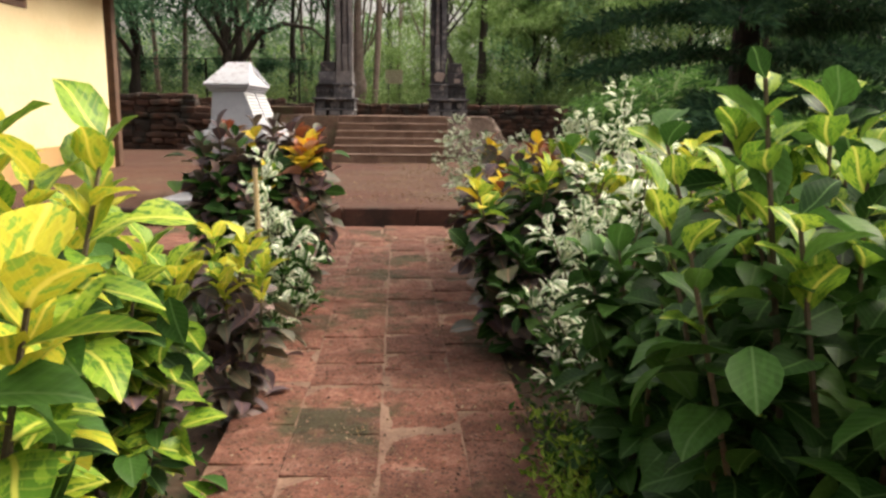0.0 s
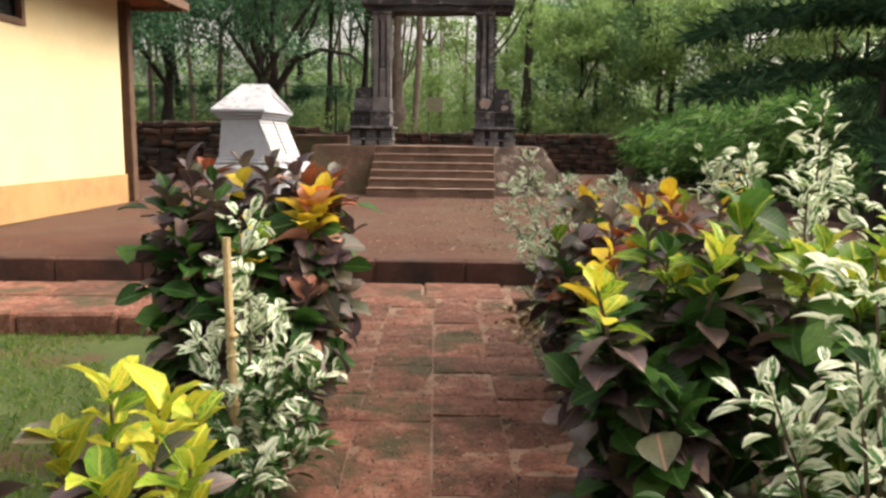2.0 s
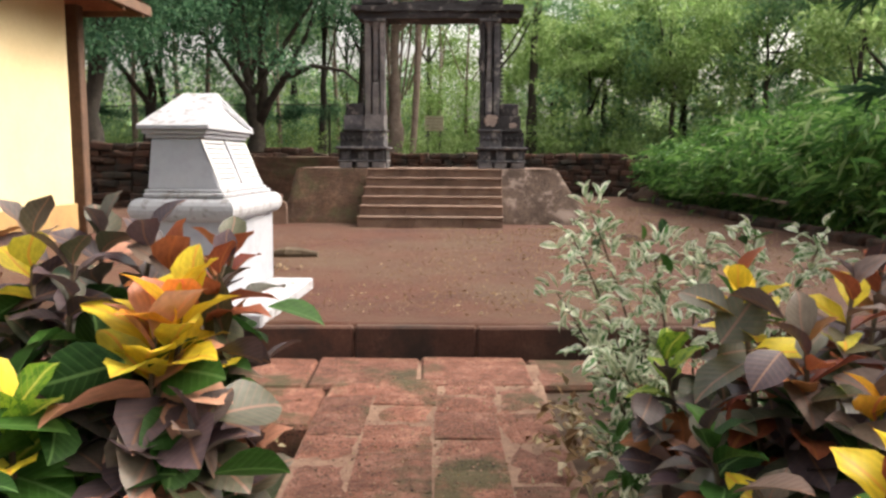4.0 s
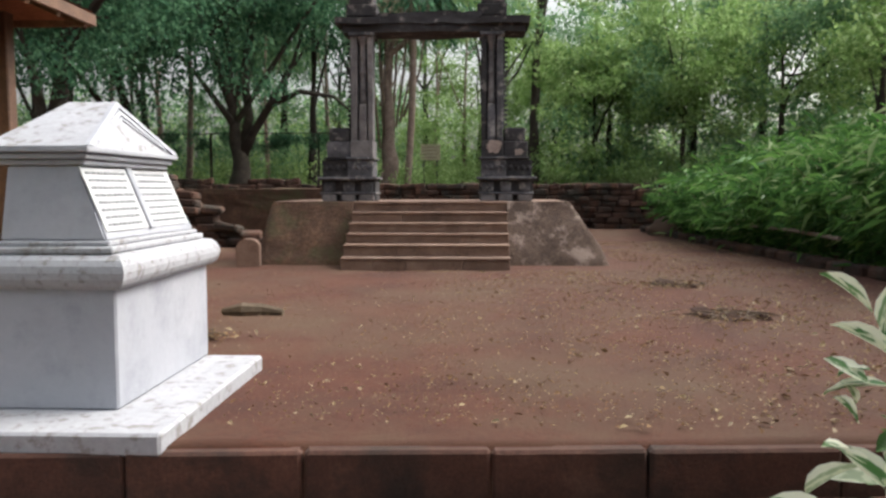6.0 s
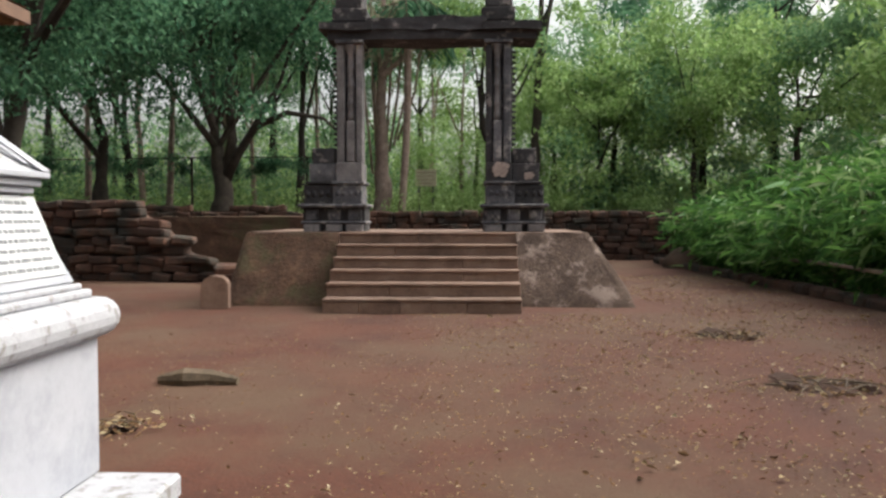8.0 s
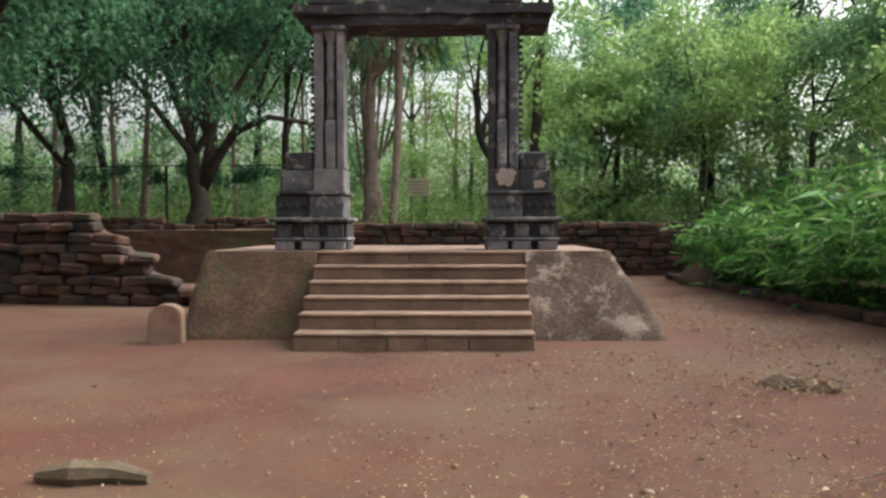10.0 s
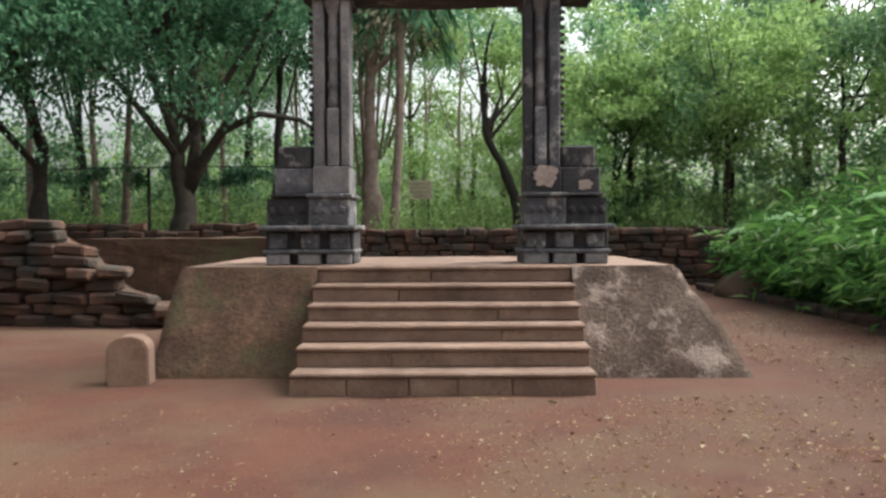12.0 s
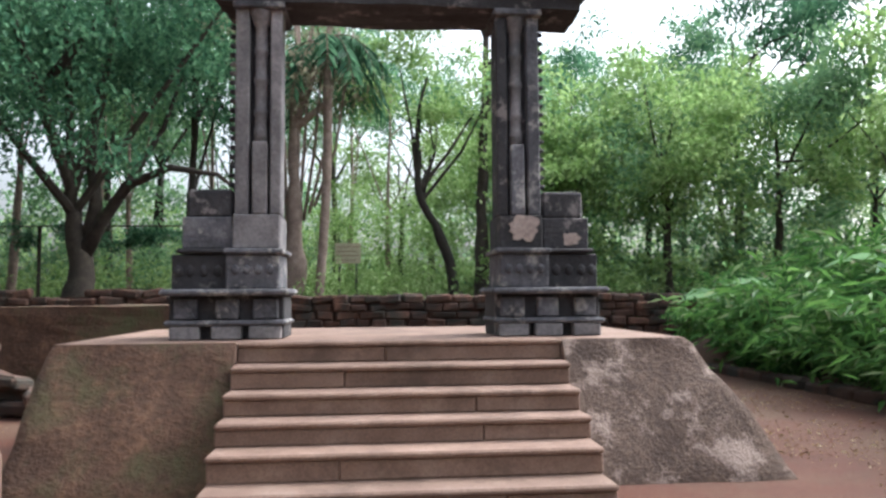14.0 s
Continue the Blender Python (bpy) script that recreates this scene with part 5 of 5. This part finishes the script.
tree((-2.5, 35.5, G), 67, "pale-trunked fig tree with hanging aerial roots", BARK_PALE, L_GREY, 12, (0.1, 0.5, 8.4), 2.9, 60, 60, 0.16, 0.3, bends=((0.05, 0, 1.6), (0.0, 0, 4.0)),
     limbs=tuple(((0.15 * k - 0.3, 0.1, 1.6 + 0.2 * k, 0.05), (0.3 * k - 0.6, 0.2, 4.5, 0.05), (0.42 * k - 0.8, 0.2, 8.0, 0.03)) for k in range(7)))
tree((2.35, 36.2, G), 68, "leaning tree with a curved dark trunk", BARK, L_LIGHT, 12, (-0.9, 0.0, 6.6), 2.1, 60, 70, 0.17, 0.17, bends=((-0.4, 0, 1.6), (-1.2, 0, 3.4), (-1.25, 0, 5.0)))
tree((3.15, 36.8, G), 69, "tall bare straight brown trunk with high crown", BARK, L_TREE, 14, (0.3, 0, 12.5), 2.8, 60, 70, 0.17, 0.2, bends=((0.0, 0, 3), (0.15, 0, 7)))
tree((10.2, 39.5, G), 70, "forked green tree beyond the shrubs", BARK, L_TREE, 12, (0.2, 0, 6.2), 3.4, 120, 80, 0.17, 0.16, bends=((0, 0, 2.6),),
     limbs=(((0.0, 0, 2.4, 0.11), (-0.8, 0, 3.4, 0.09), (-1.9, 0, 4.5, 0.06), (-2.6, 0, 6.0, 0.03)), ((0, 0, 3, 0.1), (0.7, 0, 4.6, 0.08), (1.2, 0, 6.5, 0.04))))
tree((5.6, 38.0, G), 71, "bright green young tree behind the wall", BARK, L_LIGHT, 12, (0.0, 0, 4.6), 2.4, 90, 80, 0.16, 0.1, bends=((0.1, 0, 2),))

_low = tree((0, 0, 0), 72, "tree of the wood with light green crown", BARK, L_LIGHT, 10, (0.2, 0, 5.2), 2.9, 62, 90, 0.2, 0.12, bends=((0.1, 0.1, 2.5),))
_mid = tree((0, 0, 0), 73, "tree of the wood with green crown", BARK, L_TREE, 12, (0.1, 0.2, 7.3), 3.4, 70, 90, 0.22, 0.16, bends=((-0.15, 0.1, 3.5),))
_tall = tree((0, 0, 0), 74, "tall slim tree of the wood with dark crown", BARK, L_DARK, 14, (0.1, 0.2, 10.0), 3.4, 60, 90, 0.22, 0.17, bends=((0.2, 0.1, 4.5),))
_pale = tree((0, 0, 0), 75, "slim pale-barked tree of the wood", BARK_PALE, L_TREE, 12, (0.1, 0.2, 8.5), 2.7, 36, 80, 0.2, 0.1, bends=((0.2, 0.1, 4.0),))
_low.matrix_basis = pose(8.0, 43.0, 1.5)
_mid.matrix_basis = pose(-10.0, 43.0, 1.5)
_tall.matrix_basis = pose(13.5, 41.0, 1.5)
_pale.matrix_basis = pose(-1.2, 44.0, 1.6)
_r = random.Random(17)
_spots = [(6.8, 40.5, 0), (4.6, 44, 0), (12.5, 36.5, 0), (15, 34, 1), (17, 38, 0), (11.5, 45, 1), (18.5, 30, 1), (14.0, 29.5, 0), (20, 42, 2), (16, 47, 1), (7.0, 49, 1), (1.0, 47.5, 0), (-3.8, 46, 3), (-6, 42.5, 3),
          (-8.2, 39.5, 3), (-9.2, 46, 2), (-12.6, 39, 3), (-14.5, 42, 1), (-13.6, 36.2, 3), (-17, 37, 1), (-19, 43, 2), (-18, 32, 2), (-21, 36, 1), (-6.9, 50, 1), (-2.0, 53, 2), (3, 54, 2), (10, 53, 2), (17, 54, 2),
          (23, 50, 1), (-13, 52, 1), (-20, 52, 2), (25, 38, 1), (24, 30, 2), (-26, 44, 1), (-27, 30, 2), (-3.2, 40.8, 3), (0.3, 42.0, 3), (-10.6, 36.4, 3),
          (-15, 24, 2), (-20, 18, 2), (16, 20, 1), (14.5, 14, 1), (20, 8, 2), (13, -2, 1), (8, -9, 2), (-2, -11, 1), (-10, -6, 2), (-16, 2, 1), (-18, 9, 2), (-8, -14, 2), (3, -16, 2), (14, -12, 1), (5.2, 50, 0), (8.8, 36.0, 0)]
for _x, _y, _k in _spots:
    _z = land(_x, _y) - 0.05
    copy_thing((_low, _mid, _tall, _pale)[_k], pose(_x, _y, _z, 0, 0, _r.uniform(0, 360)) @ Matrix.Scale(_r.uniform(0.85, 1.2), 4))


def thicket(name, label, n, box_of, seed, material, leaf, width=0.5, clump=90, spread=0.5, category="undergrowth", droop=0.2):
    rng = np.random.default_rng(seed)
    c = np.array([box_of(rng) for _ in range(max(1, n // clump))])
    i = np.repeat(np.arange(len(c)), clump)
    pos = c[i] + rng.normal(0, spread, (len(i), 3)) * np.array([1, 1, 0.7])
    way = rng.normal(size=pos.shape) + np.array([0, 0, -droop])
    ob = new(name, leaves(name, pos, way, rng.uniform(0.6, 1.3, len(pos)) * leaf, width, material, rng=rng))
    return tagged(ob, label, category, kind="stuff")


thicket("undergrowth", "light green undergrowth beneath the wood", 34000, lambda g: (g.uniform(-24, 24), g.uniform(34.5, 46), 1.45 + 1.0 * g.random() ** 2), 81, L_LIGHT, 0.16, spread=0.4)
thicket("undergrowth", "green undergrowth farther in the wood", 36000, lambda g: (g.uniform(-34, 34), g.uniform(45, 56), 1.7 + 4.5 * g.random() ** 1.6), 82, L_LIGHT, 0.22, spread=0.55)
thicket("undergrowth", "mixed green saplings in the wood", 26000, lambda g: (g.uniform(5, 26), g.uniform(36, 46), 1.7 + 5.0 * g.random() ** 1.2), 86, L_TREE, 0.2, spread=0.42)
thicket("far_woods", "far wood of mixed greens", 36000, lambda g: (g.uniform(-70, 70), g.uniform(58, 72), 2 + 7 * g.random() ** 1.7), 83, L_TREE, 0.42, spread=1.0, category="woods")
thicket("far_woods", "far wood of light greens", 20000, lambda g: (g.uniform(-50, 50), g.uniform(54, 62), 2 + 4 * g.random() ** 1.5), 84, L_LIGHT, 0.3, spread=1.0, category="woods")

thicket("saplings", "bright green saplings behind the boundary wall", 8000, lambda g: (g.uniform(3.2, 14), g.uniform(33.5, 38), 1.7 + 5.2 * g.random() ** 1.3), 87, L_LIGHT, 0.19, spread=0.27, clump=90)
thicket("saplings", "mixed green saplings behind the boundary wall", 8000, lambda g: (g.uniform(3.2, 16), g.uniform(34, 40), 1.7 + 6.0 * g.random() ** 1.1), 96, L_TREE, 0.21, spread=0.3, clump=90)
thicket("undergrowth", "shaded green undergrowth among the trunks", 22000, lambda g: (g.uniform(-24, -3), g.uniform(39, 45), 1.6 + 3.8 * g.random() ** 1.4), 97, L_TREE, 0.2, spread=0.36, clump=90)
thicket("saplings", "fresh green growth beyond the gate", 11000, lambda g: (g.uniform(-2.2, 3.2), g.uniform(39, 44), 1.5 + 4.2 * g.random() ** 1.6), 88, L_LIGHT, 0.15, spread=0.3, clump=90)
thicket("hanging_foliage", "dark drooping foliage over the ruined wall", 13000, lambda g: (g.uniform(-16, -5.5), g.uniform(28.5, 33), 4.6 + 4.4 * g.random()), 89, L_DARK, 0.17, spread=0.42, clump=110, droop=0.7)


def palm(at, seed, height, label):
    """A palm: a ringed trunk and drooping fronds of narrow leaflets."""
    rng = np.random.default_rng(seed)
    ob = thing("palm_tree", at, label, "palm", group="palms in the wood")
    at = np.array(at, float)
    zs = np.linspace(-0.2, height, 22)
    part("trunk", tube([at + (0.25 * math.sin(z * 0.3), 0, z) for z in zs], [0.13 + 0.012 * (i % 2) for i in range(22)], 9), BARK_PALE, ob, smooth=True)
    top = at + (0.25 * math.sin(height * 0.3), 0, height)
    for k in range(15):
        a, lift, ln = 2.4 * k, rng.uniform(-0.5, 0.9), rng.uniform(1.9, 2.7)
        d = np.array([math.cos(a), math.sin(a), 0])
        line = [top + d * ln * (t - 0.25 * t * t) + np.array([0, 0, lift * t - 1.9 * t * t]) for t in np.linspace(0, 1, 12)]
        fr = part("frond", tube(line, list(np.linspace(0.025, 0.006, 12)), 5), STEM, ob)
        pos, way = [], []
        perp = np.array([-d[1], d[0], 0])
        for i in range(1, 11):
            for f in (0.0, 0.33, 0.66):
                q = line[i] * (1 - f) + line[i + 1] * f
                for sg in (-1, 1):
                    pos.append(q)
                    way.append(perp * sg * 0.7 + d * 0.3 + np.array([0, 0, -0.9]) + rng.normal(0, 0.12, 3))
        data_part("leaf_fringe", leaves("leaf_fringe", pos, way, rng.uniform(0.45, 0.7, len(pos)), 0.09, L_DARK, rng=rng), fr)["kind"] = "stuff"


palm((-1.75, 35.2, 1.2), 93, 7.6, "slender palm with dark drooping fronds in the wood")
palm((-12.0, 47.0, 1.5), 94, 7.0, "palm with hanging fronds deep in the wood")

# creeper grown along a wire behind the left wall
_bm = bmesh.new()
for _x in (-16.0, -12.0, -8.9, -4.9):
    tube([(_x, 34.2, 1.0), (_x, 34.2, 3.35)], [0.05, 0.05], 6, bm=_bm)
tube([(-17, 34.2, 3.25), (-12, 34.2, 3.3), (-8, 34.2, 3.35), (-4.5, 34.2, 3.35)], [0.02] * 4, 5, bm=_bm)
_fence = part("creeper_fence", _bm, BARK)
tagged(_fence, "low wire fence overgrown with dark creeper", "fence")
_cr = thicket("creeper", "dark green creeper hanging on the fence wire", 5000, lambda g: (g.uniform(-17, -4.6), 34.2, 3.1 + 0.15 * g.normal()), 85, L_DARK, 0.12, spread=0.13, category="creeper")

# ---- bamboo shrubs along the soil road ----


def bamboo_clump(at, seed, r, h, label):
    rng = np.random.default_rng(seed)
    ob = thing("bamboo_shrub", at, label, "shrub", group="shrubs along the soil road")
    at = np.array(at, float)
    pos, way = [], []
    for k in range(18):
        a = rng.uniform(0, 2 * math.pi)
        d = np.array([math.cos(a), math.sin(a), 0])
        hh = h * rng.uniform(0.5, 1.25)
        ts = np.linspace(0, 1, 7)
        pts = [at + d * 0.15 + d * r * t ** 1.7 + np.array([0, 0, hh * (t - 0.22 * t ** 3)]) for t in ts]
        part("cane", tube(pts, list(np.linspace(0.011, 0.003, 7)), 5), STEM, ob)
        for j in range(95):
            t = 0.12 + 0.88 * rng.random()
            p = at + d * 0.15 + d * r * t ** 1.7 + np.array([0, 0, hh * (t - 0.22 * t ** 3)]) + rng.normal(0, 0.12 if j % 4 else 0.3, 3)
            w = rng.normal(size=3) * np.array([1, 1, 0.5]) + d * 0.6 + np.array([0, 0, -0.35])
            pos.append(p)
            way.append(w)
    data_part("foliage", leaves("foliage", pos, way, rng.uniform(0.16, 0.5, len(pos)), 0.17, L_BAMBOO, rng=rng), ob)["kind"] = "stuff"
    return ob


_b1 = bamboo_clump((0, 0, 0), 91, 1.15, 2.3, "spreading green bamboo-like shrub with narrow leaves")
_b2 = bamboo_clump((0, 0, 0), 92, 1.3, 2.8, "taller bamboo-like shrub with narrow bright leaves")
_b1.matrix_basis = pose(7.3, 20.0, 0.1)
_b2.matrix_basis = pose(8.8, 22.0, 0.1)
for _x, _y, _k, _s in [(7.4, 17.4, 0, 0.9), (7.2, 18.7, 0, 0.85), (7.1, 21.3, 0, 0.9), (7.0, 22.6, 0, 0.95), (7.0, 24.0, 0, 0.9), (6.8, 25.5, 0, 0.9), (6.8, 27.0, 0, 0.8), (6.9, 28.4, 0, 0.7), (7.6, 16.0, 0, 1),
                       (8.6, 18.5, 1, 1), (8.9, 20.2, 1, 0.95), (8.5, 24.0, 1, 1), (8.3, 26.0, 1, 1), (8.4, 28.0, 1, 0.9), (9.8, 17, 1, 1.1), (10.4, 19.5, 1, 1.1), (10.3, 22, 1, 1.15), (10.0, 25, 1, 1.1), (10.2, 28, 1, 1.1),
                       (8.2, 30.0, 1, 0.8), (11.8, 24, 1, 1.3), (12, 20, 1, 1.3), (7.9, 14.4, 0, 1), (9.5, 13.5, 1, 1), (8.2, 12.6, 0, 1), (10.5, 11.5, 1, 1.1)]:
    copy_thing((_b1, _b2)[_k], pose(_x, _y, 0.05, 0, 0, _r.uniform(0, 360)) @ Matrix.Diagonal((_s * _r.uniform(0.8, 1.15), _s, _s * _r.uniform(0.65, 1.1), 1)))

# broad grey-green fronds among them
for _x, _y, _z in ((7.6, 27.5, 1.6), (8.0, 24.5, 1.9), (7.4, 29.2, 1.4)):
    _fr = thing("broad_leaf_plant", (_x, _y, 0.0), "broad-leaved plant with pale grey-green fronds", "plant", group="broad-leaved plants")
    part("stalk", tube([(_x, _y, -0.05), (_x, _y, _z * 0.6), (_x, _y, _z)], [0.05, 0.04, 0.02], 7), STEM, _fr)
    for _k in range(6):
        _a = _k * 1.05 + _x
        data_part("leaf", blade(L_GREY if _k == 0 else L_TREE, 0.3, 0.38), _fr, m=aim((_x, _y, _z - 0.1 * _k), (math.cos(_a), math.sin(_a), 0.5), 1.1))

# ---- sign in the wood ----
sign = thing("sign_board", (-1.0, 38, 1.4), "faded yellowish sign board on two dark posts in the wood", "sign")
part("board", box(-1.42, -0.6, 37.98, 38.02, 2.5, 3.15, 0.005), SIGN, sign)
for _x in (-1.28, -0.74):
    part("post", box(_x - 0.035, _x + 0.035, 38.02, 38.09, 1.2, 3.1, 0.005), IRON, sign)
for _k in range(4):
    _z = 3.03 - 0.14 * _k
    part("text_line", box(-1.36, -0.66 - 0.08 * (_k % 2), 37.972, 37.979, _z - 0.008, _z + 0.008), BROWN_WOOD, sign)

# ---- walls of laterite blocks ----
_wall_stones = stoned(RUIN, 0.46, 0.36, 0.19, 10, 0.04, 0.05)

_rubble = stoned(RUIN, 0.46, 0.42, 0.19, 10, 0.045, 0.055)


def rubble_wall(name, label, x0, x1, y, top_of, depth, seed, base=0.0, pieces=300, slope=0.0, wild=1.0, stones=None):
    """A dry wall of rough courses; the stones past the count are joined."""
    rng = random.Random(seed)
    ob = thing(name, ((x0 + x1) / 2, y, base), label, "wall", kind="structure")
    bm = bmesh.new()
    n = 40
    prev = None
    for i in range(n + 1):
        x = x0 + (x1 - x0) * i / n
        h = max(0.05, top_of(x) - 0.12)
        yy = y + slope * (x - x0)
        cur = [bm.verts.new(p) for p in ((x, yy + 0.1, base - 0.2), (x, yy + 0.1, base + h), (x, yy + depth, base + h), (x, yy + depth, base - 0.2))]
        if prev:
            for k in range(3):
                bm.faces.new((prev[k], cur[k], cur[k + 1], prev[k + 1]))
        else:
            bm.faces.new(cur)
        prev = cur
    bm.faces.new(prev[::-1])
    part("core", bm, RUIN, ob)
    spots = []
    course = 0
    z = base + 0.08
    while z < base + 3:
        x = x0 + rng.uniform(0, 0.4)
        while x < x1:
            s = rng.uniform(0.7, 1.35)
            if z - base < top_of(x) - 0.02:
                top = z - base > top_of(x) - 0.24
                spots.append((x + 0.23 * s, z, s, top))
            x += 0.46 * s + 0.012
        z += 0.185
        course += 1
    mid = min(max(0.0, x0), x1)
    spots.sort(key=lambda q: abs(q[0] - mid))
    joined = bmesh.new()
    for i, (x, z, s, top) in enumerate(spots):
        m = pose(x, y + slope * (x - x0) + 0.13 + wild * rng.uniform(-0.05, 0.05), z + wild * rng.uniform(-0.014, 0.014), wild * rng.uniform(-4, 4), wild * rng.uniform(-4, 4) * (2 if top else 1), wild * rng.uniform(-5, 5) * (2 if top else 1)) @ Matrix.Diagonal((s, 1, rng.uniform(0.85, 1.1), 1))
        me = rng.choice(stones or _wall_stones)
        if i < pieces:
            data_part("stone", me, ob, m=m)
        else:
            t = me.copy()
            t.transform(m)
            joined.from_mesh(t)
            bpy.data.meshes.remove(t)
    if len(joined.verts):
        rest = part("stones", joined, RUIN, ob)
        rest["kind"] = "stuff"
    else:
        joined.free()
    return ob


def ragged(h, amp, f=1.3, seed=0.0):
    return lambda x: h + amp * noise.noise(Vector((x * f, seed, 0))) + amp * 0.5 * noise.noise(Vector((x * f * 3, seed, 5)))


rubble_wall("boundary_wall", "low ruined wall of dark red laterite blocks", -5.0, 7.5, 31.3, ragged(1.5, 0.1), 0.5, 101, pieces=300)
rubble_wall("boundary_wall", "long low ruined laterite wall below the wood", -26.0, -5.0, 31.3, ragged(1.6, 0.13, 1.0, 3), 0.5, 102, pieces=250)
rubble_wall("boundary_wall", "long low ruined laterite wall behind shrubs", 7.5, 24.0, 31.3, ragged(1.35, 0.1, 1.0, 6), 0.5, 103, pieces=80)


def heap(x):
    z = 1.72 if x < -6.4 else 1.72 - 0.86 * (x + 6.4) if x < -5.3 else 0.77 - 0.55 * (x + 5.3)
    return z + 0.14 * noise.noise(Vector((x * 2, 0, 0)))


rubble_wall("ruined_wall", "tumbled end of a dark laterite block wall", -14.0, -4.2, 24.1, heap, 0.7, 104, pieces=300, slope=-0.09, wild=1.5, stones=_rubble + _wall_stones)
_bm = box(-9.0, -3.2, 27.0, 27.4, -0.1, 1.32, cuts=8, rough=0.04, seed=4)
tagged(part("plastered_wall", _bm, RENDERED), "low brown mud-plastered wall behind the rubble", "wall", kind="structure")

# bed edge of dark stones along the soil road
edge = thing("road_edge", (6.3, 22, 0), "low edge of dark laterite stones along the shrubs", "edging", kind="structure")
_y = 11.0
while _y < 30.0:
    _x = 6.6 - 0.045 * (_y - 18) if _y > 18 else 6.6 + 0.09 * (18 - _y)
    data_part("edge_stone", _r.choice(_wall_stones), edge, m=pose(_x, _y, 0.07, 0, 0, 92 + _r.uniform(-6, 6)) @ Matrix.Diagonal((1.2, 0.8, 0.9, 1)))
    _y += 0.57

# poles fallen along the shrubs and a mossy mound at the bend
_bm = tube([(6.62, 18.6, 0.5), (6.55, 20.6, 0.55), (6.42, 22.9, 0.53)], [0.035, 0.03, 0.025], 8, lumps=0.2)
tagged(part("fallen_pole", _bm, BARK_PALE), "pale dead bamboo pole lying against the shrubs", "pole")
_bm = bmesh.new()
bmesh.ops.create_icosphere(_bm, subdivisions=3, radius=0.7)
for _v in _bm.verts:
    _v.co.z = max(_v.co.z, -0.2) * 0.8
    _v.co += noise.noise_vector(_v.co * 2.2) * 0.16 + noise.noise_vector(_v.co * 7) * 0.05
_bm.transform(pose(6.45, 28.2, 0.02) @ Matrix.Diagonal((1.0, 1.5, 1.0, 1)))
tagged(part("mound", _bm, BED, smooth=True), "mossy earth mound at the bend of the soil road", "mound")
